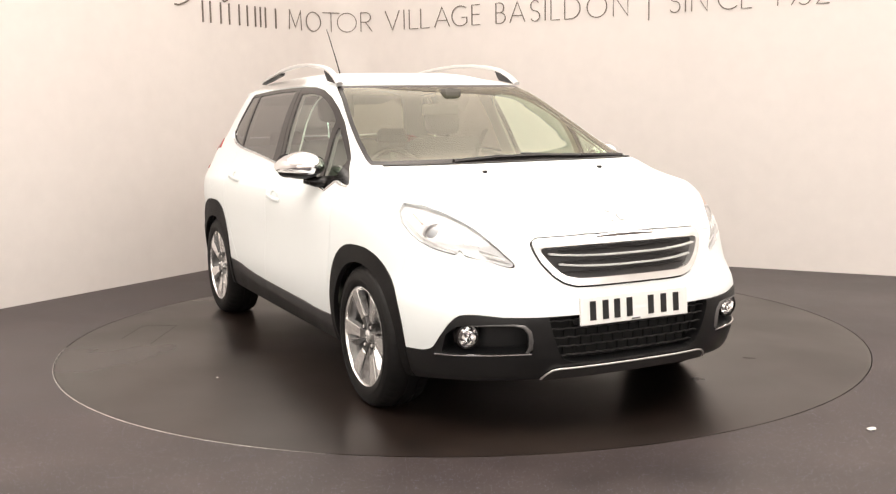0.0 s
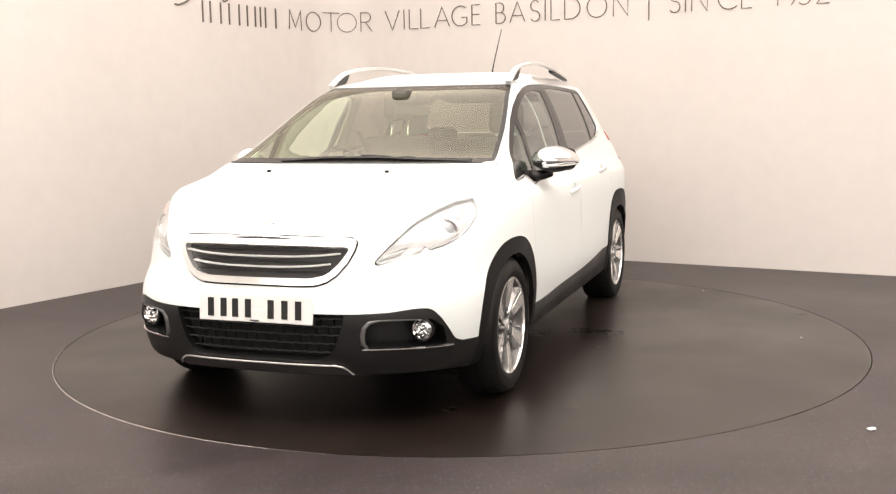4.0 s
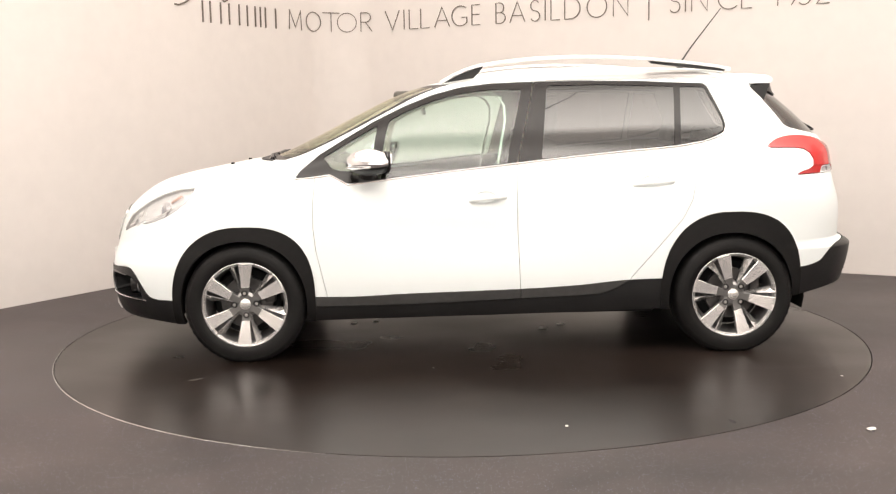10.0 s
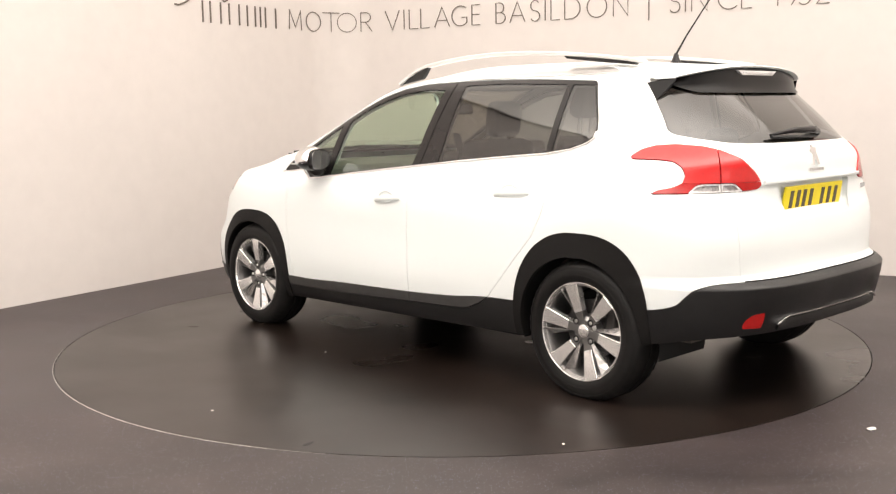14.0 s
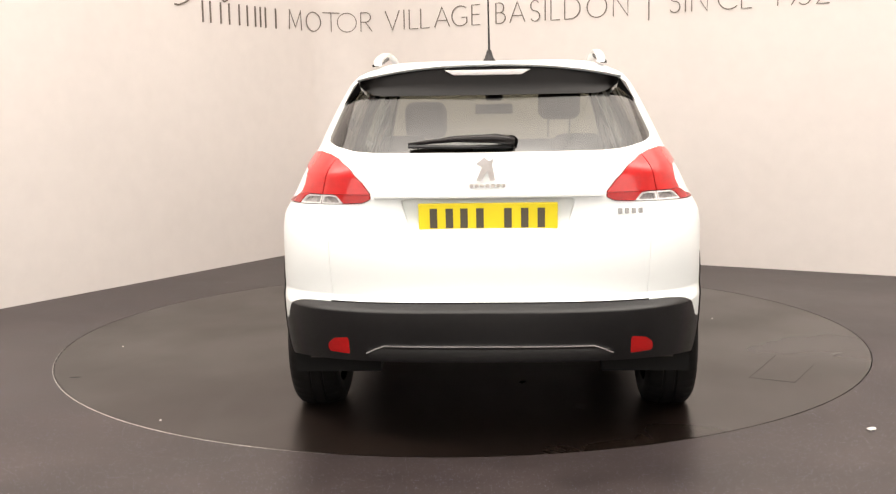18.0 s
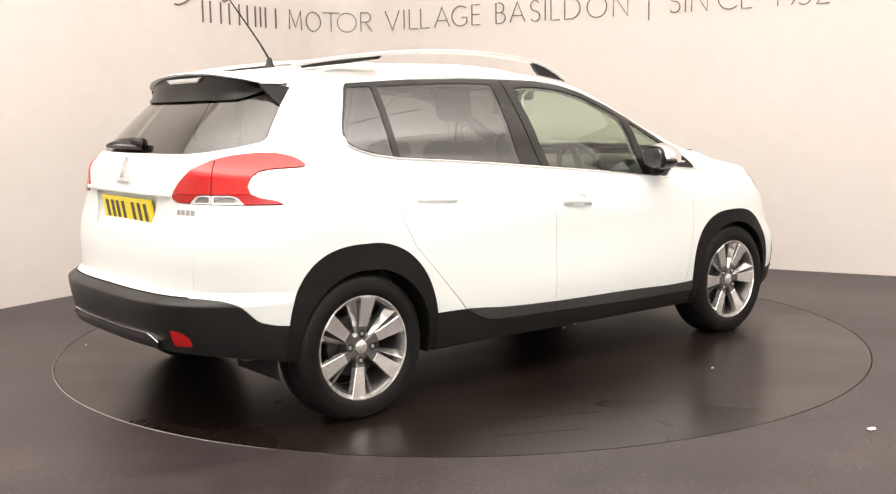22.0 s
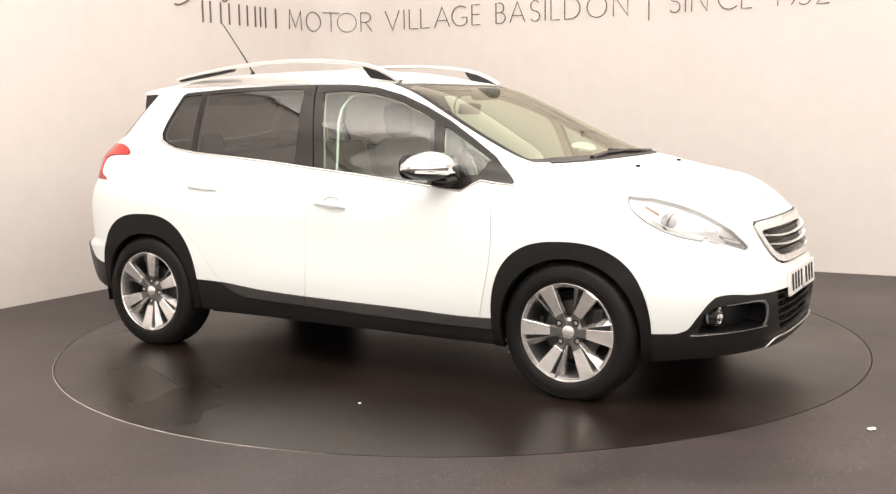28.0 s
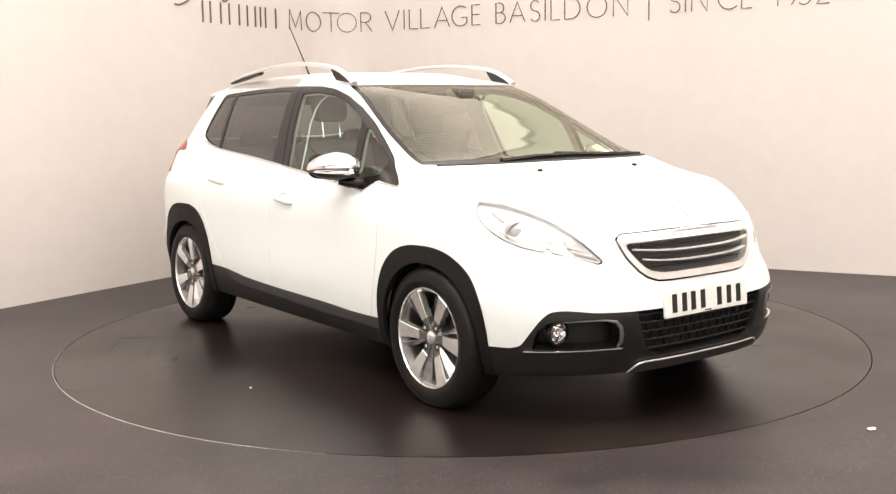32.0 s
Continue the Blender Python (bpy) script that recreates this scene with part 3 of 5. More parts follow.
for s in (1, -1):
    for trim in arches:
        emit("wheel_arch_trim", trim, ARCHBLACK, car, s, 0.006, 0.022, "black plastic wheel arch moulding")

# front bumper, lower black part with its openings
chin, body = carve(body, both(lambda V: cz(V) - CHIN(bow(V) / 0.0140), lambda V: 1.3 - cx(V)), 0.0015)
pod, chin = carve(chin, poly(arc([(50, 0.330), (48.6, 0.405), (46, 0.438), (43, 0.446), (33, 0.449), (29.6, 0.432), (28.4, 0.40), (28, 0.335), (36, 0.326)], 0.0140), bow, cz))
intake, chin = carve(chin, poly([(-0.1, 0.56), (0.388, 0.56), (0.384, 0.45), (0.372, 0.41), (0.345, 0.335), (0.318, 0.298), (0.27, 0.282), (-0.1, 0.280)], cy, cz))
skid, chin = carve(chin, poly([(-0.1, 0.262), (0.34, 0.262), (0.368, 0.258), (0.388, 0.243), (0.412, 0.1), (-0.1, 0.1)], cy, cz))
emit("front_bumper_lower", chin, BLACK, car, offset=0.003, depth=0.06, whole=True, label="black textured lower front bumper")
emit("lower_grille_back", intake, GAP, car, offset=-0.05, depth=0, whole=True)
emit("front_skid_plate", skid, SKID, car, offset=0.010, depth=0.03, whole=True, label="grey skid plate")
for s in (1, -1):
    emit("fog_lamp_recess", pod, BLACK, car, s, -0.095, -0.085)

# rear bumper
stern_bumper, body = carve(body, both(lambda V: cz(V) - LEDGE(cx(V)), lambda V: cx(V) + 1.5), 0.0015)
refl, stern_bumper = carve(stern_bumper, both(poly([(0.528, 0.364), (0.618, 0.368), (0.615, 0.402), (0.588, 0.426), (0.528, 0.434)], cy, cz), lambda V: cx(V) + 1.6))
emit("rear_bumper", stern_bumper, BLACK, car, offset=0.002, depth=0.05, whole=True, label="black textured rear bumper")
for s in (1, -1):
    emit("rear_reflector", refl, RED, car, s, 0.0, 0.02, label="red rear fog reflector")

# sills and door cladding: a slim step below the doors
sill, body = carve(body, both(lambda V: cz(V) - SILLTOP(cx(V)), lambda V: np.abs(cx(V) - 0.0) - 1.0), 0.001)
clad, sill = carve(sill, lambda V: SILLJOIN(cx(V)) - cz(V), 0.002)
clad_r, clad_f = carve(clad, lambda V: cx(V) + 0.155, 0.002)
for s in (1, -1):
    emit("sill", sill, BLACK, car, s, 0.0, 0.03, label="black plastic sill")

# grille
ring, body = carve(body, both(ahead, poly([(-0.1, 0.775), (0.16, 0.775), (0.375, 0.770), (0.400, 0.764), (0.412, 0.75), (0.406, 0.72), (0.385, 0.675), (0.345, 0.625), (0.308, 0.598), (0.262, 0.583), (0.2, 0.581), (-0.1, 0.582)], cy, cz)), 0.0032)
mesh, ring = carve(ring, poly([(-0.1, 0.741), (0.2, 0.739), (0.378, 0.734), (0.380, 0.718), (0.348, 0.67), (0.318, 0.640), (0.29, 0.624), (0.24, 0.613), (-0.1, 0.613)], cy, cz))
emit("grille_surround", ring, SURROUND, car, offset=0.008, depth=0.045, whole=True, label="chrome grille surround")
emit("grille_mesh", mesh, MESHGREY, car, offset=-0.022, depth=0, whole=True, label="dark grey grille mesh")

# head lamps
lens, body = carve(body, poly(arc([(32.0, 0.668), (33.5, 0.662), (40, 0.690), (45, 0.707), (46.2, 0.727), (47.4, 0.711), (53, 0.729), (58, 0.756), (62, 0.79), (65.5, 0.83), (67.2, 0.87), (67.2, 0.902),
                                   (60, 0.891), (53, 0.865), (46, 0.827), (41, 0.786), (37, 0.741), (33, 0.685)], 0.0140), bow, cz), 0.0018)
# bonnet, windscreen, cowl
hood, body = carve(body, both(lambda V: BONNET(bow(V) / 0.0140) - cz(V), lambda V: 0.9 - cx(V), lambda V: cz(V) - 1.038), 0.0009)
emit("bonnet", hood, PAINT, car, whole=True, label="white bonnet")


def glazing(inset, low, high):
    return both(lambda V: cy(V) - (0.932 * WIDE(cz(V)) - inset), lambda V: FRONT0(cz(V)) + 0.25 - cx(V), lambda V: low + 0.003 * (cy(V) < 0.6) - cz(V), lambda V: cz(V) - high)


screen, body = carve(body, glazing(0.0, 1.036, 1.418), 0.001)
cowl, body = carve(body, both(lambda V: cy(V) - 0.62, lambda V: 0.95 - cx(V), lambda V: 1.030 - cz(V), lambda V: cz(V) - 1.05))
emit("cowl_strip", cowl, BLACK, car, offset=-0.004, depth=0.01, whole=True)
pane, frit = carve(screen, glazing(0.016, 1.054, 1.404))
emit("windscreen_border", frit, GLOSS, car, offset=-0.002, depth=0.012, whole=True)
emit("windscreen", pane, CLEAR, car, offset=-0.002, depth=0, whole=True, label="laminated windscreen")
roof, body = carve(body, lambda V: 1.428 - cz(V), 0.0008)
cant, roof = carve(roof, both(poly([(-0.30, 1.4285), (-0.325, 1.453), (-0.39, 1.470), (-0.52, 1.480), (-0.85, 1.484), (-1.08, 1.475), (-1.20, 1.456), (-1.27, 1.434), (-1.22, 1.4285), (-0.7, 1.427)], cx, cz), side_only), 0.0006)
emit("roof", roof, PAINT, car, whole=True, label="white roof")
for s in (1, -1):
    emit("roof_side_trim", cant, DULLSILVER, car, s, 0.001, 0.012, "satin silver trim over the rear door")

# side windows in their dark surround
DAYLIGHT = [(1.0, 0.945), (0.968, 0.983), (0.872, 1.063), (0.740, 1.143), (0.592, 1.228), (0.440, 1.301), (0.288, 1.360), (0.136, 1.399), (-0.018, 1.417), (-0.25, 1.425), (-0.5, 1.426), (-0.8, 1.420), (-1.168, 1.400),
            (-1.208, 1.305), (-1.240, 1.226), (-1.250, 1.18), (-1.244, 1.152), (-1.215, 1.130), (-1.125, 1.101), (-0.984, 1.079), (-0.748, 1.061), (-0.452, 1.036), (-0.156, 1.007), (0.139, 0.978), (0.434, 0.946), (0.728, 0.914), (0.760, 0.934), (0.818, 0.963), (0.892, 0.953)]
frame_dark, body = carve(body, both(poly(DAYLIGHT, cx, cz), side_only), 0.0008)
panes = {}
for nm, m, pts in (("front_quarter_glass", SIDEGLASS, [(0.80, 0.985), (0.855, 1.050), (0.57, 1.213), (0.595, 1.08), (0.62, 0.965)]),
                   ("front_door_glass", SIDEGLASS, [(0.575, 0.936), (0.545, 1.08), (0.512, 1.233), (0.43, 1.276), (0.285, 1.333), (0.134, 1.371), (-0.02, 1.387), (-0.190, 1.392), (-0.095, 1.004)]),
                   ("rear_door_glass", PRIVACY, [(-0.278, 1.023), (-0.322, 1.403), (-0.6, 1.405), (-0.998, 1.390), (-0.975, 1.084)]),
                   ("rear_quarter_glass", PRIVACY, [(-1.008, 1.084), (-1.03, 1.388), (-1.158, 1.384), (-1.203, 1.284), (-1.236, 1.21), (-1.238, 1.16), (-1.205, 1.135), (-1.118, 1.107)])):
    g, frame_dark = carve(frame_dark, both(poly(pts, cx, cz), side_only))
    panes[nm] = g, m
frame_front, frame_rear = carve(frame_dark, lambda V: -0.150 - 0.25 * (cz(V) - 1.0) - cx(V), 0.0035)
for s in (1, -1):
    emit("window_surround", frame_front, GLOSS, car, s, -0.003, 0.012, "black front door window surround")
    emit("window_surround", frame_rear, GLOSS, car, s, -0.003, 0.012, "black rear window surround")
    for nm, (g, m) in panes.items():
        emit(nm, g, m, car, s, -0.006, 0)

# tail lamps, rear window, tailgate
def behind(V): return cx(V) + 1.25


lamp, body = carve(body, both(poly(arc([(70.8, 1.068), (69.5, 1.084), (67, 1.102), (63, 1.116), (57, 1.120), (50, 1.111), (45, 1.096), (39, 1.060), (35, 1.008), (32.7, 0.967), (32.5, 0.945), (34.3, 0.931), (40, 0.927), (50, 0.924), (60, 0.921), (64, 0.919),
                                        (61.5, 0.936), (58.0, 0.946), (55.4, 0.964), (54.6, 0.995), (55.5, 1.028), (57.6, 1.050), (61.5, 1.057), (70.5, 1.060)], 0.0131), stern, cz), behind), 0.001)
CLEARSHAPE = poly(arc([(38.4, 0.90), (39.2, 0.928), (41.3, 0.958), (43, 0.961), (50.5, 0.960), (52, 0.954), (53.8, 0.928), (54.5, 0.90)], 0.0131), stern, cz)
clear_lens, lamp = carve(lamp, CLEARSHAPE, 0.0006)
rear_pane, body = carve(body, both(poly([(-0.1, 1.117), (0.44, 1.119), (0.52, 1.125), (0.60, 1.143), (0.642, 1.160), (0.647, 1.175), (0.60, 1.297), (0.548, 1.40), (0.50, 1.416), (-0.1, 1.416)], cy, cz), behind), 0.001)
emit("rear_window", rear_pane, REARGLASS, car, offset=-0.003, depth=0.0, whole=True, label="dark tinted rear window")
gate, body = carve(body, both(poly([(-0.1, 0.5), (0.588, 0.5), (0.604, 0.66), (0.612, 0.80), (0.61, 0.95), (0.60, 1.08), (0.625, 1.135), (0.650, 1.155), (0.656, 1.175), (0.608, 1.299), (0.556, 1.405), (0.51, 1.425), (0.50, 1.5), (-0.1, 1.5)], cy, cz), lambda V: cx(V) + 1.28), 0.0006)
pocket, gate = carve(gate, poly([(-0.1, 0.80), (0.285, 0.80), (0.33, 0.945), (-0.1, 0.945)], cy, cz))
emit("plate_recess", pocket, PAINT, car, offset=-0.028, depth=-0.028, whole=True, label="white recess for the number plate")
emit("tailgate", gate, PAINT, car, whole=True, label="white tailgate")
lamp_in, lamp_out = carve(lamp, lambda V: stern(V) / 0.0131 * 0.01 - 0.455, 0.0015)
low_in, lamp_in = carve(lamp_in, lambda V: cz(V) - 0.962, 0.0008)
low_out, lamp_out = carve(lamp_out, lambda V: cz(V) - 0.962, 0.0008)
clear_core, clear_lens = carve(clear_lens, both(lambda V: CLEARSHAPE(V) + 0.0065, lambda V: 0.9315 - cz(V), lambda V: 0.005 - np.abs(stern(V) / 0.0131 * 0.01 - 0.455)))
lens_in, lens_out = carve(clear_lens, lambda V: stern(V) / 0.0131 * 0.01 - 0.455, 0.0015)
for s in (1, -1):
    tl = emit("tail_lamp", lamp_out, RED, car, s, 0.006, 0.03, "red claw-shaped tail lamp")
    emit("tail_lamp_inner", lamp_in, RED, tl, s, 0.006, 0.03)
    emit("lamp_band", low_in, DEEPRED, tl, s, 0.006, 0.03, "deeper red lower lens")
    emit("lamp_band", low_out, DEEPRED, tl, s, 0.006, 0.03, "deeper red lower lens")
    emit("reversing_lens", lens_out, CLEARGREY, tl, s, 0.003, 0.02, "clear reversing lens")
    emit("reversing_reflector", clear_core, FLATGREY, tl, s, -0.006, 0, "grey reversing reflector")
    emit("reversing_lens", lens_in, CLEARGREY, tl, s, 0.003, 0.02, "clear reversing lens")

# front bumper, fender, doors, quarter panel
bumper, body = carve(body, both(lambda V: (bow(V) / 0.0140 - (60.5 + 14 * np.clip(0.8 - cz(V), 0, 0.5))) * 0.014, lambda V: 1.4 - cx(V), lambda V: cz(V) - 0.80), 0.0006)
emit("front_bumper", bumper, PAINT, car, whole=True, label="white upper front bumper")
FRONTDOOR = [(0.892, 0.97), (0.898, 0.90), (0.904, 0.82), (0.906, 0.69), (0.893, 0.573), (0.862, 0.43), (0.838, 0.32), (-0.155, 0.32), (-0.148, 0.527), (-0.142, 0.674), (-0.142, 0.82), (-0.15, 1.02)]
REARDOOR = [(-0.15, 1.02), (-0.142, 0.82), (-0.142, 0.674), (-0.148, 0.527), (-0.155, 0.32), (-0.66, 0.32), (-0.718, 0.395), (-0.878, 0.576), (-0.994, 0.706), (-1.046, 0.807), (-1.064, 0.892), (-1.055, 0.94), (-1.03, 1.10)]
door_f, body = carve(body, both(poly(FRONTDOOR, cx, cz), side_only), 0.0014)
door_r, body = carve(body, both(poly(REARDOOR, cx, cz), side_only), 0.0014)
DOOREDGE = curve([(0.2, 0.79), (0.32, 0.830), (0.43, 0.852), (0.573, 0.883), (0.69, 0.896), (0.82, 0.894), (0.90, 0.888), (0.97, 0.890)])
fender, quarter = carve(body, lambda V: DOOREDGE(cz(V)) - cx(V) + 0.35 * np.clip(cz(V) - 0.96, 0, 1), 0.0012)
fuel, quarter_r = carve(quarter, lambda V: np.hypot(cx(V) + 1.30, cz(V) - 0.875) - 0.075, 0.0005)
doors = {}
for s in (1, -1):
    emit("front_fender", fender, PAINT, car, s, label="white front fender")
    if s < 0:
        emit("rear_quarter_panel", quarter_r, PAINT, car, s, label="white body side with pillars")
        emit("fuel_flap", fuel, PAINT, car, s, label="white round fuel filler flap")
    else:
        emit("rear_quarter_panel", quarter, PAINT, car, s, label="white body side with pillars")
    doors[s, "f"] = emit("front_door", door_f, PAINT, car, s, label="white front door")
    doors[s, "r"] = emit("rear_door", door_r, PAINT, car, s, label="white rear door")
    emit("door_cladding", clad_f, CLADGREY, doors[s, "f"], s, 0.004, 0.02, "dark grey plastic door cladding")
    emit("door_cladding", clad_r, CLADGREY, doors[s, "r"], s, 0.004, 0.02, "dark grey plastic door cladding")


# cabin lining behind the painted panels
def lining(name, P, material, offset=-0.035):
    for s in (1, -1):
        emit(name, P, material, car, s, offset, 0)


low_q, high_q = cut(quarter, cz(quarter[0]) - 1.02 - 0.07 * (cx(quarter[0]) < -0.9))
lining("pillar_trim", high_q, HEADLINER, -0.016)
lining("side_trim", low_q, CABIN)
lining("door_card", door_f, CABIN)
lining("door_card", door_r, CABIN)
emit("headliner", roof, HEADLINER, car, offset=-0.03, depth=0, whole=True, label="beige cloth headliner")
emit("tailgate_trim", gate, HEADLINER, car, offset=-0.018, depth=0, whole=True)
up_frame = cut(frame_dark, cz(frame_dark[0]) - 1.0)[1]
lining("window_frame_trim", up_frame, HEADLINER, -0.03)


# ------------------------------------------------------------------ the car: fittings
def nose_x(y, z):
    f0, xf, n, w = FRONT0(z), NOSE(z), FRONTN(z), WIDE(z)
    return float(f0 + (xf - f0) * (1 - min(1, abs(y) / w) ** n) ** (1 / n))


def tail_x(y, z):
    r0, xr, n, w = REAR0(z), TAIL(z), REARN(z), WIDE(z)
    return float(r0 + (xr - r0) * (1 - min(1, abs(y) / w) ** n) ** (1 / n))


def flank_y(x, z):
    """Half width of the skin at a place on the flank."""
    u = np.linspace(0, 3, 600)
    p = rim_point(u, np.full(600, z))
    return float(np.interp(-x, -p[:, 0], p[:, 1]))


def ribbon(name, pts, wide, thick, material, parent, label="", up=(0, 0, 1)):
    """A flat bar with rounded edges along a path; wide is measured along up, thick across it."""
    bm = bmesh.new()
    pts = [Vector(p) for p in pts]
    wides = wide if isinstance(wide, (list, tuple)) else [wide] * len(pts)
    thicks = thick if isinstance(thick, (list, tuple)) else [thick] * len(pts)
    rings = []
    for i, p in enumerate(pts):
        d = (pts[min(i + 1, len(pts) - 1)] - pts[max(i - 1, 0)]).normalized()
        side = d.cross(Vector(up)).normalized()
        v = side.cross(d)
        wide, thick = wides[i], thicks[i]
        sec = [(-.5, -.3), (-.3, -.5), (.3, -.5), (.5, -.3), (.5, .3), (.3, .5), (-.3, .5), (-.5, .3)]
        rings.append([bm.verts.new(p + side * a * thick + v * b * wide) for a, b in sec])
    for a, b in zip(rings, rings[1:]):
        for k in range(8):
            bm.faces.new((a[k], a[(k + 1) % 8], b[(k + 1) % 8], b[k]))
    bm.faces.new(rings[0])
    bm.faces.new(rings[-1])
    return part(name, bm, material, parent, label, smooth=True, angle=35)


# grille bars and the bright badge strip above them
for zc, yw in ((0.698, 0.352), (0.657, 0.315)):
    ribbon("grille_bar", [(nose_x(y, zc) - 0.002, y, zc + 0.014 * (abs(y) / yw) ** 3) for y in np.linspace(-yw, yw, 25)], 0.008, 0.022, BARCHROME, car, "chrome grille bar")
for zc in (0.722, 0.677, 0.637):
    ribbon("grille_slat", [(nose_x(y, zc) - 0.016, y, zc) for y in np.linspace(-0.30, 0.30, 17)], 0.004, 0.014, MESHGREY, car)
# dark strip on the skin, drawn for the shadow in the bonnet gap
ribbon("bonnet_gap_line", [(nose_x(y, z) + 0.0015, y, z) for y, z in [(k, 0.7785 - 0.0052 * max(0, (abs(k) - 0.16) / 0.22)) for k in np.linspace(-0.39, 0.39, 33)]], 0.0035, 0.005, GAP, car, "dark strip drawn for the shaded bonnet gap above the grille")
strip = ribbon("badge_strip", [(nose_x(y, 0.772) + 0.010, y, 0.772 - 0.005 * (y / 0.14) ** 2) for y in np.linspace(-0.14, 0.14, 15)], 0.018, 0.014, CHROME, car, "polished name strip over the grille")
# lower grille: slats with a honeycomb of short uprights
for zc in (0.312, 0.348, 0.384, 0.420, 0.452):
    yw = 0.30 + 0.08 * min(1, (zc - 0.29) / 0.1)
    ribbon("lower_grille_slat", [(nose_x(y, zc) - 0.022 + 0.004 * (k % 2), y, zc + 0.004 * (k % 2)) for k, y in enumerate(np.linspace(-yw, yw, 29))], 0.0045, 0.012, MESHGREY, car)
for r, zc in enumerate((0.330, 0.366, 0.402, 0.436)):
    for k in range(-6, 7):
        y = (k + 0.5 * (r % 2)) * 0.05
        x = nose_x(y, zc) - 0.055
        part("lower_grille_rib", box(x - 0.008, y - 0.002, zc - 0.018, x + 0.014, y + 0.002, zc + 0.018), GAP, car)
ribbon("skid_plate_edge", [(nose_x(y, z) + 0.013, y, z) for y, z in [(-0.405, 0.222), (-0.388, 0.245), (-0.368, 0.258)] + [(k, 0.263) for k in np.linspace(-0.34, 0.34, 19)] + [(0.368, 0.258), (0.388, 0.245), (0.405, 0.222)]], 0.007, 0.008, DULLSILVER, car, "satin edge of the skid plate")
# fog lamps
BEZEL = mat("satin_grey_bezel", (0.16, 0.155, 0.155), 0.3, metal=0.6, grain=0.1)
FOGGLASS = mat("fog_lamp_glass", (0.86, 0.86, 0.86), 0.15, coat=0.8, grain=0.25, scale=60)
for s in (1, -1):
    pod_trim = ribbon("fog_lamp_trim", [(nose_x(y, 0.331) + 0.004, s * y, 0.332 - 0.012 * ((y - 0.452) / 0.3) ** 2) for y in np.linspace(0.452, 0.752, 14)], 0.008, 0.012, CHROME, car, "chrome blade under the fog lamp")
    ribbon("fog_lamp_bezel", [(nose_x(y, z) + 0.003, s * y, z) for y, z in ((0.66, 0.443), (0.60, 0.448), (0.52, 0.449), (0.483, 0.441), (0.463, 0.418), (0.456, 0.385), (0.458, 0.352), (0.472, 0.336))],
           0.010, [0.003, 0.005, 0.008, 0.014, 0.019, 0.021, 0.017, 0.008], BEZEL, car, "satin grey fog lamp bezel", up=(1, 0, 0))
    m = look((1.885, s * 0.652, 0.396), (4.0, s * 0.74, 0.396))
    fog = part("fog_lamp", revolve([(0.0005, -0.012), (0.03, -0.010), (0.043, -0.004), (0.045, -0.03), (0.036, -0.045)], 24), FOGGLASS, car, "round clear fog lamp", smooth=True, angle=40)
    fog.matrix_basis = m @ pose(0, 0, 0, 180, 0, 0)
    part("fog_lamp_ring", revolve([(0.043, -0.01), (0.043, 0.006), (0.050, 0.004), (0.050, -0.03)], 24), GLOSS, fog)
    bm = bmesh.new()
    rnd = random.Random(11)
    rows = [[bm.verts.new((0.0005 + 0.041 * r / 5 * math.cos(a), 0.0005 + 0.041 * r / 5 * math.sin(a), 0.002 + rnd.uniform(-0.005, 0.006) * (r < 5)))
             for a in (2 * math.pi * (k + 0.5 * (r % 2)) / 14 for k in range(14))] for r in range(1, 6)]
    tip = bm.verts.new((0, 0, 0.006))
    for k in range(14):
        j = (k + 1) % 14
        bm.faces.new((tip, rows[0][k], rows[0][j]))
        for p, q in zip(rows, rows[1:]):
            bm.faces.new((p[k], q[k], p[j]))
            bm.faces.new((q[k], q[j], p[j]))
    part("fog_lamp_facets", bm, CHROME, fog, "sparkling faceted reflector")

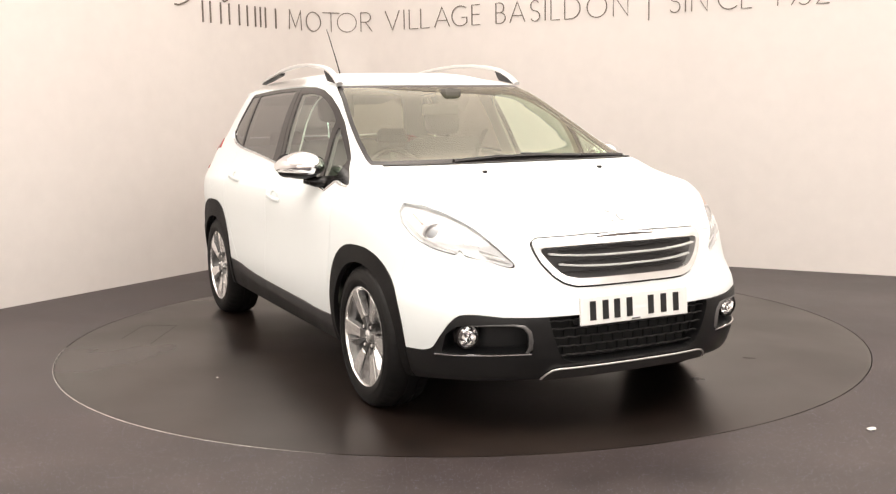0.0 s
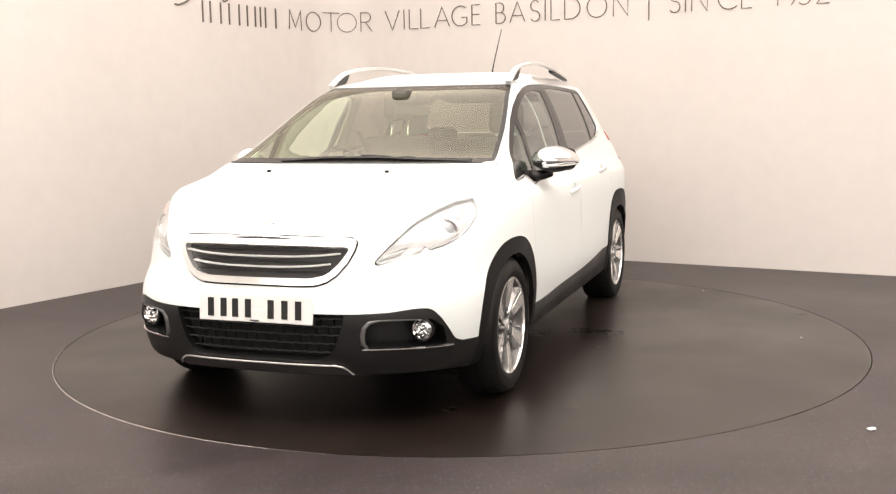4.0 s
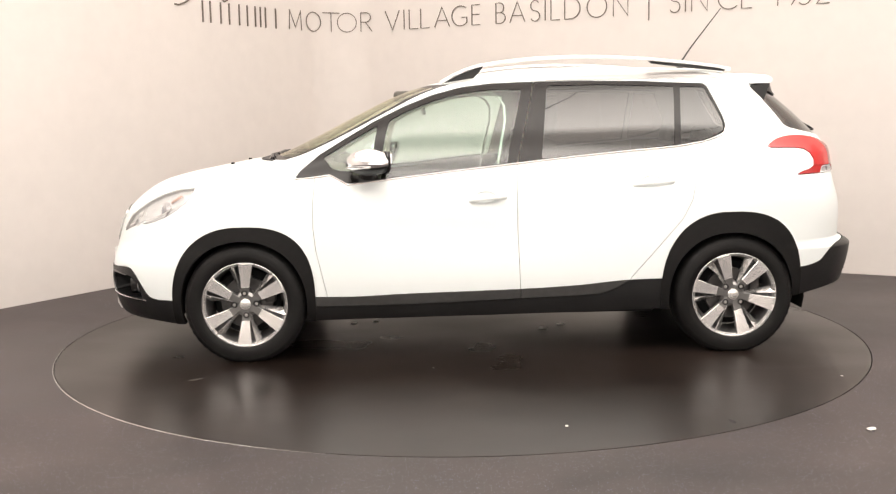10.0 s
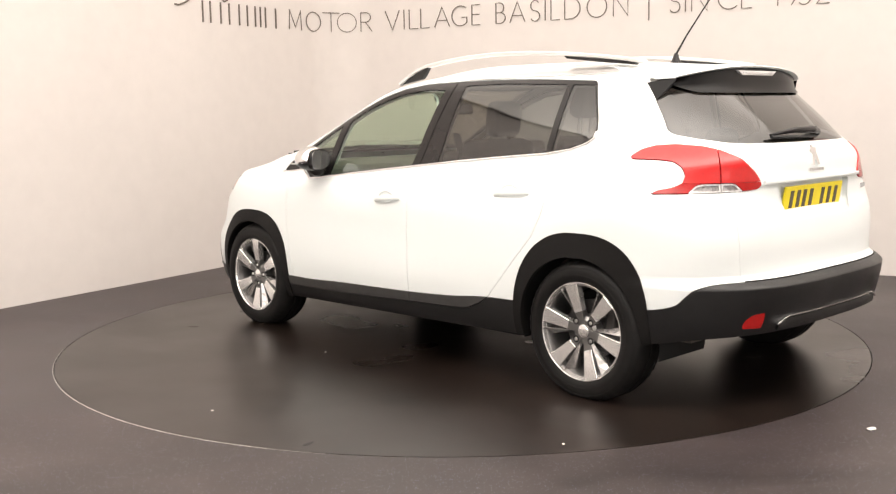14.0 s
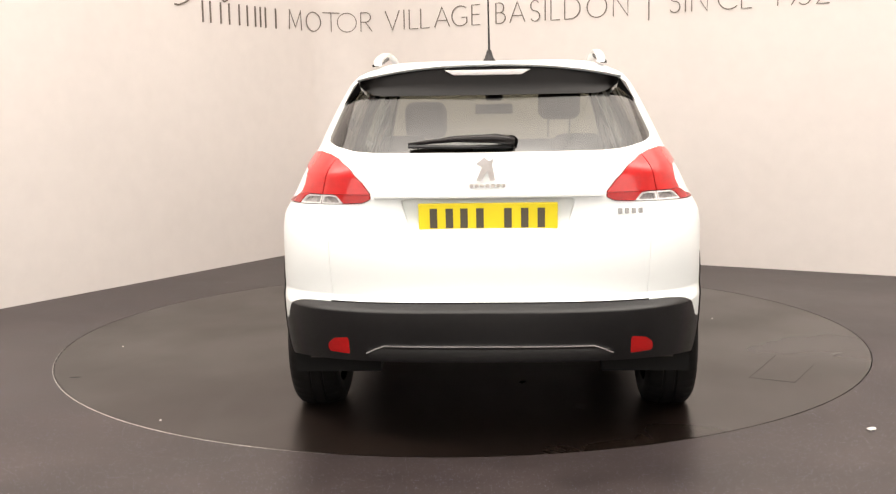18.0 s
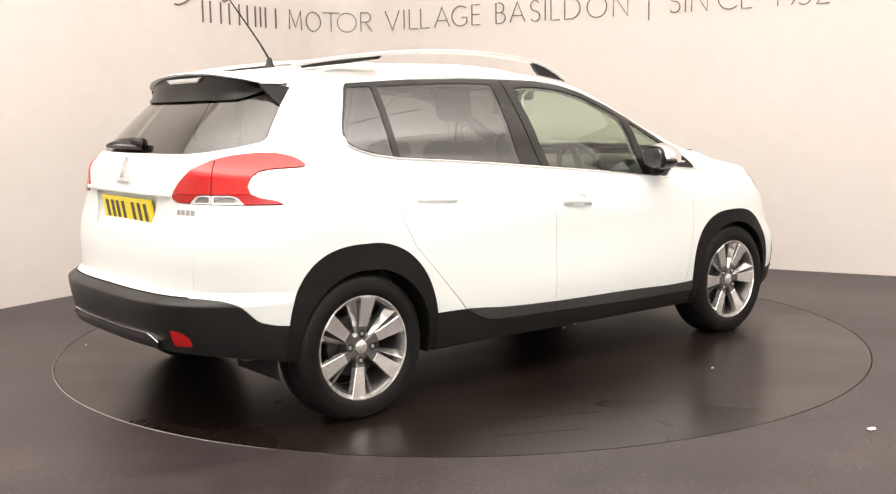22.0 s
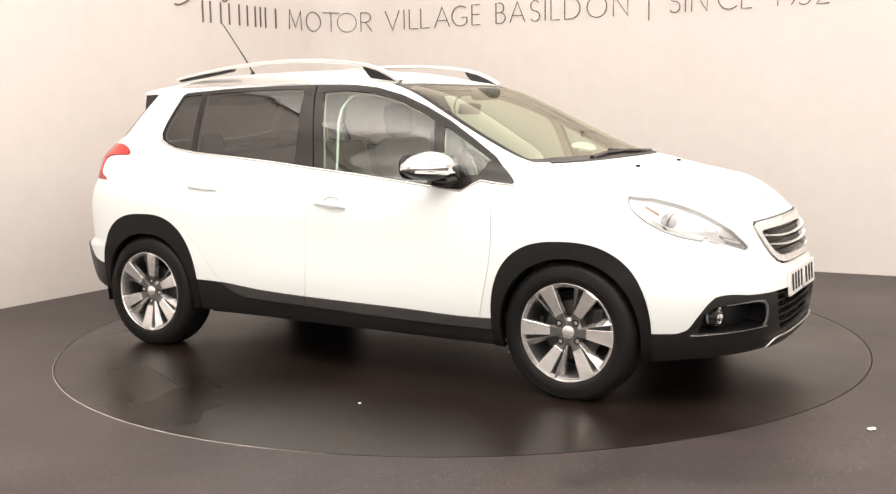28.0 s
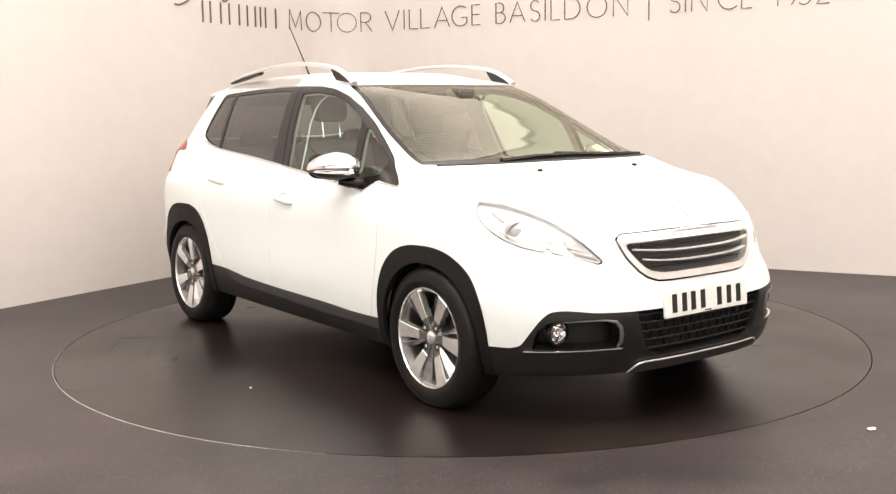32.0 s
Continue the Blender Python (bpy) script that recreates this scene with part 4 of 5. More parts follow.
# head lamps: clear cover over a bright housing with a projector, blade and indicator
FACET = mat("lamp_facet", (0.36, 0.355, 0.35), 0.3, metal=0.3)
HOUSING = mat("lamp_housing", (0.62, 0.62, 0.62), 0.25, metal=0.3, grain=0.1, scale=30)
for s in (1, -1):
    hl = emit("head_lamp", lens, HOUSING, car, s, -0.016, -0.014, "swept-back head lamp with clear cover and projector")
    emit("head_lamp_cover", lens, LENS, hl, s, 0.001, 0.012)
    px, py, pz = 1.692, 0.690, 0.778
    pr = part("projector", revolve([(0.0005, 0.016), (0.02, 0.012), (0.034, 0.002), (0.036, -0.008), (0.044, -0.008), (0.047, 0.0), (0.052, -0.004), (0.052, -0.05)], 28), FLATGREY, hl, "round projector lens", smooth=True, angle=30)
    pr.matrix_basis = Matrix.Translation((px, s * py, pz)) @ look((0, 0, 0), (1, s * 0.35, 0)).to_3x3().to_4x4() @ pose(0, 0, 0, 180, 0, 0)
    part("projector_lens", revolve([(0.0005, 0.0185), (0.018, 0.0155), (0.03, 0.006)], 24), mat("projector_glass", (0.34, 0.355, 0.37), 0.15, coat=0.4), pr, smooth=True)
    for k in range(3):
        y = 0.585 + 0.024 * k
        ribbon("indicator", [(nose_x(y, 0.745) - 0.013, s * y, 0.742 + 0.006 * k), (nose_x(y, 0.77) - 0.013, s * (y + 0.004), 0.768 + 0.010 * k)], 0.006, 0.004, SATIN, hl, "silvery indicator reflector", up=(1, 0, 0))
    for k, m in enumerate((FACET, SATIN, FACET)):
        ribbon("reflector_strip", [(nose_x(y, z + 0.013 * k) - 0.014, s * y, z + 0.013 * k) for y, z in ((0.492 + 0.016 * k, 0.678), (0.53 + 0.012 * k, 0.689), (0.565 + 0.01 * k, 0.700))], 0.009, 0.006, m, hl)
    ribbon("side_marker", [(nose_x(y, z) - 0.014, s * y, z) for y, z in ((0.728, 0.825), (0.736, 0.845), (0.742, 0.862))], 0.012, 0.006, AMBER, hl, "pale amber side marker", up=(1, 0, 0))
    ribbon("lamp_edge", [(nose_x(y, z) - 0.004, s * y, z) for y, z in ((0.50, 0.659), (0.56, 0.681), (0.60, 0.696), (0.66, 0.722), (0.70, 0.738), (0.735, 0.765), (0.755, 0.80))], 0.004, 0.006, SATIN, hl)


# number plates: a plate with dark bars in place of the characters
def number_plate(name, front, material, label):
    x0 = 2.085 if front else -1.903
    z0 = 0.487 if front else 0.873
    lean = -4 if front else 9
    root = part(name, box(-0.006, -0.262, -0.057, 0.006, 0.262, 0.057, 0.004), material, car, label)
    root.matrix_basis = pose(x0, 0, z0, 0, lean, 0 if front else 180)
    for k, y in enumerate((-0.205, -0.145, -0.09, -0.03, 0.075, 0.138, 0.2)):
        part("character_bar", box(0.0065, y - 0.014, -0.038, 0.0085, y + 0.014, 0.038), CHAR if front else PLATEINK, root)
    part("maker_mark", box(0.0065, -0.02, -0.051, 0.008, 0.02, -0.046), CHAR, root)
    return root


number_plate("front_number_plate", True, WHITEPLATE, "white front number plate with black bars")
number_plate("rear_number_plate", False, YELLOW, "yellow rear number plate with dark bars")
part("plate_holder", box(2.04, -0.265, 0.43, 2.074, 0.265, 0.455, 0.006), BLACK, car)

# rear: bright strip, boot handle lip, badge, model mark, wiper, spoiler
ribbon("rear_bumper_trim", [(tail_x(y, 0.395) - 0.006, y, 0.405 - 0.03 * max(0, (abs(y) - 0.40) / 0.06)) for y in np.linspace(-0.46, 0.46, 27)], 0.008, 0.012, CHROME, car, "chrome strip on the rear bumper")
ribbon("rear_skid_plate", [(tail_x(y, 0.37) - 0.002, y, 0.375) for y in np.linspace(-0.45, 0.45, 21)], 0.05, 0.016, BLACK, car)
ribbon("tailgate_lip", [(tail_x(y, 0.95) - 0.010, y, 0.957) for y in np.linspace(-0.43, 0.43, 23)], 0.016, 0.016, PAINT, car, "white lip over the rear plate")
ribbon("tailgate_gap", [(tail_x(y, 0.562) - 0.0025, y, 0.5625) for y in np.linspace(-0.60, 0.60, 31)], 0.007, 0.004, GAP, car, "dark gap under the tailgate")
BADGE_LEAN = math.degrees(math.atan2(tail_x(0, 1.09) - tail_x(0, 1.02), 0.07))
bg = part("rear_badge", prism([(0.0, 0.045), (0.02, 0.03), (0.035, 0.04), (0.03, 0.015), (0.04, -0.045), (0.022, -0.045), (0.012, -0.01), (-0.012, -0.045), (-0.03, -0.045), (-0.008, 0.005), (-0.03, 0.02)], 0, 0.006, "x"), CHROME, car, "small chrome emblem")
bg.matrix_basis = pose(tail_x(0.012, 1.055) + 0.002, 0.012, 1.055, 0, -BADGE_LEAN, 180)
for k in range(7):
    y = 0.06 - 0.02 * k
    part("badge_letter_bar", box(tail_x(y, 0.995) - 0.008, y - 0.007, 0.988, tail_x(y, 0.995) - 0.001, y + 0.007, 1.0), CHROME, car)
for k in range(4):
    y = -0.495 - 0.026 * k
    o = part("model_mark_bar", box(-0.003, -0.008, -0.010, 0.003, 0.008, 0.010), GREYMARK, car)
    o.matrix_basis = pose(tail_x(y, 0.892) - 0.003, y, 0.892, 0, 0, 30)
fb = part("bonnet_badge", prism([(0.0, 0.045), (0.02, 0.03), (0.035, 0.04), (0.03, 0.015), (0.04, -0.045), (0.022, -0.045), (0.012, -0.01), (-0.012, -0.045), (-0.03, -0.045), (-0.008, 0.005), (-0.03, 0.02)], 0, 0.006, "x"), FAINT, car, "small chrome emblem")
fb.matrix_basis = pose(1.925, 0, 0.848, 0, -52, 0)

wiper = part("rear_wiper", tube([(-1.862, -0.10, 1.155), (-1.876, -0.03, 1.168), (-1.872, 0.12, 1.168), (-1.856, 0.30, 1.150)], [0.02, 0.018, 0.012, 0.005], 8), GLOSS, car, "black rear wiper", smooth=True)
part("wiper_blade", tube([(-1.866, -0.09, 1.138), (-1.876, 0.10, 1.138), (-1.862, 0.30, 1.142)], 0.008, 6), BLACK, wiper)
part("wiper_pivot", revolve([(0.0005, 0.02), (0.022, 0.015), (0.026, 0)], 16, "x", (-1.862, -0.09, 1.155)), GLOSS, wiper)


HOUSING2 = mat("clear_brake_lens", (0.62, 0.60, 0.60), 0.25, coat=0.6, grain=0.1, scale=60)


UNDER = curve([(0, 1.334), (0.73, 1.336), (0.80, 1.342), (0.86, 1.356), (0.91, 1.370), (0.965, 1.386)])


def spoiler():
    ys = np.linspace(-0.534, 0.534, 33)
    bm = bmesh.new()
    rows = []
    for y in ys:
        a = abs(y) / 0.545
        xr = -1.628 + 0.09 * a ** 3
        zr = 1.458 - 0.052 * a ** 2.2
        x0, z0 = -1.40 + 0.03 * a, 1.466 - 0.045 * a ** 2
        rows.append([bm.verts.new(p) for p in ((x0, y, z0), ((x0 + xr) / 2, y, (z0 + zr) / 2 + 0.006), (xr + 0.012, y, zr + 0.002), (xr, y, zr - 0.003), (xr + 0.008, y, zr - 0.010), (x0, y, zr - 0.012))])
    for a, b in zip(rows, rows[1:]):
        for k in range(6):
            bm.faces.new((a[k], a[(k + 1) % 6], b[(k + 1) % 6], b[k]))
    bm.faces.new(rows[0])
    bm.faces.new(rows[-1])
    sp = part("spoiler", bm, PAINT, car, "white roof spoiler with a black underside", smooth=True, angle=50)
    bm = bmesh.new()
    rows = []
    for t in np.linspace(-0.965, 0.965, 47):
        a = abs(t)
        y = t * 0.540
        xr = -1.616 + 0.09 * a ** 3
        zr = 1.447 - 0.052 * a ** 2.2
        zl = float(UNDER(a))
        yl = t * (0.552 + (1.40 - zl) * 0.42)
        xl = tail_x(min(abs(yl), 0.60), zl) - 0.004
        mids = []
        for f in (0.25, 0.5, 0.75):
            ym, zm = y + (yl - y) * f, zr + (zl - zr) * f
            mids.append((min(xr + 0.006 + (xl - xr) * f, tail_x(min(abs(ym), 0.60), zm) - 0.014), ym, zm))
        rows.append([bm.verts.new(p) for p in ((-1.46, y, zr), (xr + 0.006, y, zr), *mids, (xl - 0.004, yl, zl), (xl + 0.05, yl * 0.97, zl))])
    for a, b in zip(rows, rows[1:]):
        for k in range(7):
            bm.faces.new((a[k], a[(k + 1) % 7], b[(k + 1) % 7], b[k]))
    bm.faces.new(rows[0])
    bm.faces.new(rows[-1])
    part("spoiler_underside", bm, SPOILERBLACK, sp, "gloss black spoiler underside", smooth=True, angle=40)
    for s in (1, -1):
        bm = bmesh.new()
        tip, low = (-1.540, s * 0.526, 1.398), (tail_x(0.598, 1.306) - 0.005, s * 0.598, 1.306)
        inner, outer, foot = [(tail_x(y, z) - d, s * y, z) for y, z, d in ((0.522, 1.362, 0.006), (0.566, 1.384, 0.003), (0.586, 1.314, 0.004))]
        a, b, c, d, e = [bm.verts.new(p) for p in (tip, inner, foot, low, outer)]
        for f in ((a, b, c), (a, c, d), (a, d, e), (a, e, b), (b, e, c), (c, e, d)):
            bm.faces.new(f)
        bmesh.ops.recalc_face_normals(bm, faces=bm.faces[:])
        part("spoiler_fin", bm, SPOILERBLACK, sp, "black fin beside the rear glass")
    for k in range(22):
        y = -0.125 + 0.25 * k / 21
        part("brake_light_cell", box(-1.625, y - 0.0045, 1.420, -1.617, y + 0.0045, 1.428), HOUSING2, sp)
    part("brake_light", prism([(-0.172, 1.434), (0.172, 1.434), (0.135, 1.413), (-0.135, 1.413)], -1.622, -1.60, "x", 0.002), HOUSING2, sp, "clear high-level brake light")


spoiler()

# aerial
aerial = part("aerial", revolve([(0.0005, 0.05), (0.010, 0.045), (0.02, 0.012), (0.03, 0.0)], 16), GLOSS, car, "black whip aerial on the roof", smooth=True)
aerial.matrix_basis = pose(-1.18, 0, 1.489)
part("whip", tube([(0, 0, 0.04), (-0.06, 0, 0.13), (-0.235, 0, 0.355)], [0.0055, 0.004, 0.0025], 6), GLOSS, aerial)

# roof rails
for s in (1, -1):
    path = [(0.235, 0.537, 1.426), (0.17, 0.534, 1.462), (0.10, 0.531, 1.492), (0.03, 0.528, 1.512), (-0.10, 0.523, 1.531), (-0.28, 0.517, 1.547), (-0.47, 0.511, 1.553), (-0.68, 0.504, 1.549), (-0.88, 0.497, 1.536), (-1.10, 0.486, 1.513), (-1.25, 0.478, 1.493), (-1.335, 0.472, 1.478)]
    rail = ribbon("roof_rail", [(x, s * y, z) for x, y, z in path], 0.020, 0.034, SATIN, car, "satin silver roof rail")
    part("rail_foot", prism([(0.222, 1.424), (0.06, 1.447), (0.035, 1.47), (0.004, 1.511), (0.10, 1.487), (0.17, 1.456)], s * 0.518, s * 0.542, "y", 0.002), BLACK, rail, "black rail foot")
    part("rail_foot", prism([(-0.905, 1.512), (-0.885, 1.528), (-1.10, 1.505), (-1.25, 1.486), (-1.30, 1.476), (-1.30, 1.466), (-1.1, 1.487)], s * 0.472, s * 0.500, "y", 0.002), BLACK, rail, "black rail foot")

# chrome line under the side windows, door handles
for s in (1, -1):
    pts = [(x, s * (flank_y(x, z - 0.006) + 0.002), z - 0.006) for x, z in DAYLIGHT[15:]]
    ribbon("waistline_trim", pts + [(1.0, s * (flank_y(1.0, 0.94) + 0.002), 0.94)], 0.009, 0.008, CHROME, car, "chrome waistline strip")
    for key, x0, x1, z in (("f", 0.105, -0.085, 0.832), ("r", -0.735, -0.955, 0.895)):
        door = doors[s, key]
        xm = (x0 + x1) / 2
        yy = flank_y(xm, z)
        pull = ribbon("door_handle", [(x0, s * (yy + 0.002), z - 0.014), (x0 - 0.02, s * (yy + 0.016), z - 0.008), (xm, s * (yy + 0.022), z - 0.002), (x1 + 0.02, s * (yy + 0.017), z + 0.004), (x1, s * (yy + 0.002), z + 0.004)], 0.020, 0.012, PAINT, door, "white pull handle")
        sc = part("handle_recess", revolve([(0.044, 0.0005), (0.052, 0.0045), (0.058, 0.0045), (0.068, 0.0005)], 28), PAINT, door, smooth=True)
        sc.matrix_basis = Matrix.Translation((xm + 0.01, s * (yy + 0.001), z + 0.006)) @ pose(0, 0, 0, -90 * s, 0, 0) @ Matrix.Diagonal((1.0, 0.55, 1, 1))

# door mirrors
def mirror(s):
    bm = bmesh.new()
    bmesh.ops.create_uvsphere(bm, u_segments=28, v_segments=18, radius=1)
    for v in bm.verts:
        x, y, z = v.co
        x = max(x, -0.62) if x < 0 else x
        y2 = y * (1 - 0.22 * max(0, x))
        z2 = z * (1 - 0.18 * max(0, y)) * (1 if z > 0 else 0.92)
        v.co = Vector((0.605 + 0.118 * x - 0.035 * y, s * (0.890 + 0.112 * y2), 1.022 + 0.069 * z2 - 0.004 * y))
    cap = bm.copy()
    bmesh.ops.bisect_plane(bm, geom=bm.verts[:] + bm.edges[:] + bm.faces[:], plane_co=(0.6, 0, 0.998), plane_no=(0.12, 0, 1), clear_outer=True)
    root = part("door_mirror", bm, BLACK, car, "door mirror with a chrome cap and black base", smooth=True, angle=60)
    bmesh.ops.bisect_plane(cap, geom=cap.verts[:] + cap.edges[:] + cap.faces[:], plane_co=(0.6, 0, 1.000), plane_no=(0.12, 0, 1), clear_inner=True)
    bmesh.ops.bisect_plane(cap, geom=cap.verts[:] + cap.edges[:] + cap.faces[:], plane_co=(0.540, s * 0.893, 0.998), plane_no=(-1, -0.3 * s, 0), clear_outer=True)
    for v in cap.verts:
        v.co += (v.co - Vector((0.6, s * 0.892, 1.02))).normalized() * 0.003
    part("mirror_cap", cap, CHROME, root, "chrome mirror cap", smooth=True, angle=60)
    face = [(math.copysign(abs(math.cos(k)) ** 0.7, math.cos(k)), math.copysign(abs(math.sin(k)) ** 0.7, math.sin(k))) for k in np.linspace(0, 2 * math.pi, 33)[:-1]]
    g = part("mirror_glass", prism([(0.078 * a, (0.050 + 0.007 * a * s) * b) for a, b in face], -0.006, 0.004, "x"), mat("mirror_silver", (0.85, 0.86, 0.88), 0.02, metal=1.0), root)
    g.matrix_basis = pose(0.518, s * 0.893, 1.022, 0, -6, 13 * s)
    rim = part("mirror_rim", prism([(0.086 * a, (0.057 + 0.007 * a * s) * b) for a, b in face], -0.002, 0.012, "x"), GLOSS, root)
    rim.matrix_basis = pose(0.524, s * 0.893, 1.022, 0, -3, 16 * s)
    part("mirror_arm", tube([(0.60, s * 0.86, 0.962), (0.63, s * 0.82, 0.945), (0.68, s * 0.775, 0.945)], [0.028, 0.026, 0.03], 10, 1.5), GLOSS, root, smooth=True)
    ribbon("mirror_indicator", [(0.727, s * 0.86, 0.997), (0.712, s * 0.92, 0.998), (0.668, s * 0.976, 0.999), (0.60, s * 1.000, 1.002)], 0.007, 0.008, SATIN, root)


mirror(1)
mirror(-1)

# washers and wipers
for s in (1, -1):
    part("washer_jet", box(1.385, s * 0.303 - 0.009, 1.0, 1.405, s * 0.303 + 0.009, 1.012, 0.003), GLOSS, car, "small black washer jet")


def screen_pt(y, z, lift=0.012):
    return (nose_x(y, z) + lift, y, z)


w1 = part("wiper", tube([screen_pt(-0.35, 1.045), screen_pt(-0.1, 1.058, 0.02), screen_pt(0.28, 1.058, 0.016)], [0.012, 0.010, 0.006], 6), GLOSS, car, "black windscreen wiper")
part("wiper_blade", tube([screen_pt(-0.28, 1.050, 0.008), screen_pt(0.0, 1.060, 0.012), screen_pt(0.33, 1.058, 0.006)], 0.006, 6), BLACK, w1)
w2 = part("wiper", tube([screen_pt(0.62, 1.042), screen_pt(0.35, 1.052, 0.02), screen_pt(0.02, 1.062, 0.012)], [0.012, 0.010, 0.006], 6), GLOSS, car, "black windscreen wiper")
part("wiper_blade", tube([screen_pt(0.55, 1.050, 0.008), screen_pt(0.3, 1.056, 0.012), screen_pt(0.05, 1.068, 0.006)], 0.006, 6), BLACK, w2)
ribbon("cowl_panel", [(nose_x(y, 1.036) - 0.012, y, 1.034) for y in np.linspace(-0.66, 0.66, 31)], 0.012, 0.05, BLACK, car, "black cowl strip under the windscreen", up=(0, 0, 1))


# ------------------------------------------------------------------ wheels
FLANK = mat("silver_spoke_rib", (0.50, 0.49, 0.485), 0.22, metal=0.85, grain=0.1)
ROOT = mat("grey_spoke_root", (0.22, 0.216, 0.212), 0.32, metal=0.8, grain=0.1)


def wheel(x, s):
    root = new("wheel")
    root.parent = car
    root.matrix_basis = pose(x, s * 0.752, 0.302, 0, 0, 0 if s > 0 else 180)
    root["label"] = "alloy wheel with six twin-tone spokes and black tyre"
    R = 0.316
    tyre_profile = [(0.215, 0.088), (0.224, 0.098), (0.245, 0.103), (0.272, 0.103), (0.293, 0.096), (0.306, 0.084), (0.313, 0.068), (R, 0.05), (R, 0.02), (R - 0.006, 0.018), (R - 0.006, 0.011), (R, 0.009),
                    (R, -0.03), (R - 0.006, -0.032), (R - 0.006, -0.039), (R, -0.041), (0.312, -0.07), (0.30, -0.092), (0.27, -0.104), (0.23, -0.1), (0.212, -0.09)]
    bm = revolve(tyre_profile, 132, "y")
    bm.verts.ensure_lookup_table()
    for row, depth in ((5, 0.0035), (6, 0.006), (16, 0.006)):
        for k in range(0, 132, 3):
            v = bm.verts[row * 132 + k]
            f = 1 - depth / math.hypot(v.co.x, v.co.z)
            v.co.x, v.co.z = v.co.x * f, v.co.z * f
    for v in bm.verts:
        v.co.z = max(v.co.z, -0.3015)
    ty = part("tyre", bm, RUBBER, root, "black road tyre", smooth=True, angle=38)
    for r, y in ((0.252, 0.1042), (0.285, 0.1008)):
        part("sidewall_ridge", revolve([(r - 0.0015, y - 0.002), (r, y + 0.0008), (r + 0.0015, y - 0.002)], 72, "y"), RUBBER, ty, smooth=True)
    part("rim", revolve([(0.221, 0.088), (0.2202, 0.0978), (0.2185, 0.0983), (0.2170, 0.0955), (0.2150, 0.086), (0.205, 0.084)], 72, "y"), ALLOY, root, "machined alloy rim lip", smooth=True, angle=30)
    part("barrel", revolve([(0.211, 0.088), (0.200, 0.076), (0.192, 0.03), (0.186, -0.06)], 48, "y"), BARREL, root, smooth=True)
    part("brake_disc", revolve([(0.07, 0.02), (0.133, 0.02), (0.133, -0.005), (0.07, -0.005)], 40, "y"), IRON, root, "grey brake disc")
    part("brake_backing", revolve([(0.0005, -0.03), (0.17, -0.03), (0.175, -0.04)], 32, "y"), GAP, root)
    part("caliper", box(-0.15, -0.02, 0.0, -0.095, 0.045, 0.11, 0.012), IRON, root)
    part("hub", revolve([(0.0005, 0.070), (0.05, 0.070), (0.064, 0.060), (0.07, 0.03), (0.07, 0.0)], 32, "y"), ROOT, root, smooth=True, angle=30)
    part("centre_cap", revolve([(0.0005, 0.080), (0.024, 0.0795), (0.028, 0.077), (0.029, 0.07)], 24, "y"), ALLOY, root, "round centre cap", smooth=True, angle=40)
    turn0 = {(1, 1): 30, (-1, 1): 12, (1, -1): 60, (-1, -1): 36}[(1 if x > 0 else -1), s]
    nuts0 = {(1, 1): 87, (-1, 1): 45, (1, -1): 40, (-1, -1): 5}[(1 if x > 0 else -1), s]
    for k in range(4):
        a = radians(90 * k + nuts0)
        part("wheel_nut", revolve([(0.0005, 0.080), (0.006, 0.080), (0.0085, 0.076), (0.0085, 0.055)], 6, "y", (0.057 * math.cos(a), 0, 0.057 * math.sin(a))), DULLSILVER, root, smooth=True, angle=40)
        # flat near-black ring: the shade of a recessed nut put into colour
        part("nut_pocket_shade", revolve([(0.0105, 0.0775), (0.016, 0.0778)], 14, "y", (0.057 * math.cos(a), 0, 0.057 * math.sin(a))), GAP, root)
    for k in range(6):
        a = radians(60 * k + turn0)
        c, sn = math.cos(a), math.sin(a)

        def at(r, w, y):
            return (r * c + w * sn, y, r * sn - w * c)

        def blade(stations, material, parent, name, label):
            bm = bmesh.new()
            rings = []
            for r, w0, w1, y0, y1 in stations:
                rings.append([bm.verts.new(at(r, w0, y0)), bm.verts.new(at(r, w1, y1)), bm.verts.new(at(r, w1, y1 - 0.035)), bm.verts.new(at(r, w0, y0 - 0.035))])
            for p, q in zip(rings, rings[1:]):
                for e in range(4):
                    bm.faces.new((p[e], p[(e + 1) % 4], q[(e + 1) % 4], q[e]))
            bm.faces.new(rings[0])
            bm.faces.new(rings[-1])
            bmesh.ops.recalc_face_normals(bm, faces=bm.faces)
            bmesh.ops.bevel(bm, geom=bm.edges[:], offset=0.0014, segments=1, affect="EDGES")
            return part(name, bm, material, parent, label)
        sp = blade([(0.086, -0.022, 0.020, 0.080, 0.079), (0.112, -0.027, 0.020, 0.084, 0.082), (0.160, -0.036, 0.023, 0.091, 0.088), (0.211, -0.045, 0.026, 0.097, 0.094)], ALLOY, root, "spoke", "machined alloy spoke")
        blade([(0.030, -0.014, 0.014, 0.073, 0.073), (0.060, -0.018, 0.017, 0.075, 0.075), (0.088, -0.023, 0.021, 0.0785, 0.0775)], ROOT, sp, "spoke_root", "grey spoke root")
        blade([(0.058, 0.012, 0.026, 0.046, 0.044), (0.115, 0.016, 0.040, 0.046, 0.042), (0.160, 0.020, 0.052, 0.050, 0.044), (0.206, 0.024, 0.066, 0.056, 0.048)], ANTHRA, sp, "spoke_groove", "dark groove beside the spoke")
        blade([(0.056, 0.017, 0.026, 0.070, 0.060), (0.112, 0.030, 0.047, 0.078, 0.056), (0.160, 0.041, 0.070, 0.086, 0.058), (0.207, 0.052, 0.092, 0.092, 0.064)], FLANK, sp, "spoke_flank", "silver rib beside the spoke")
    return root


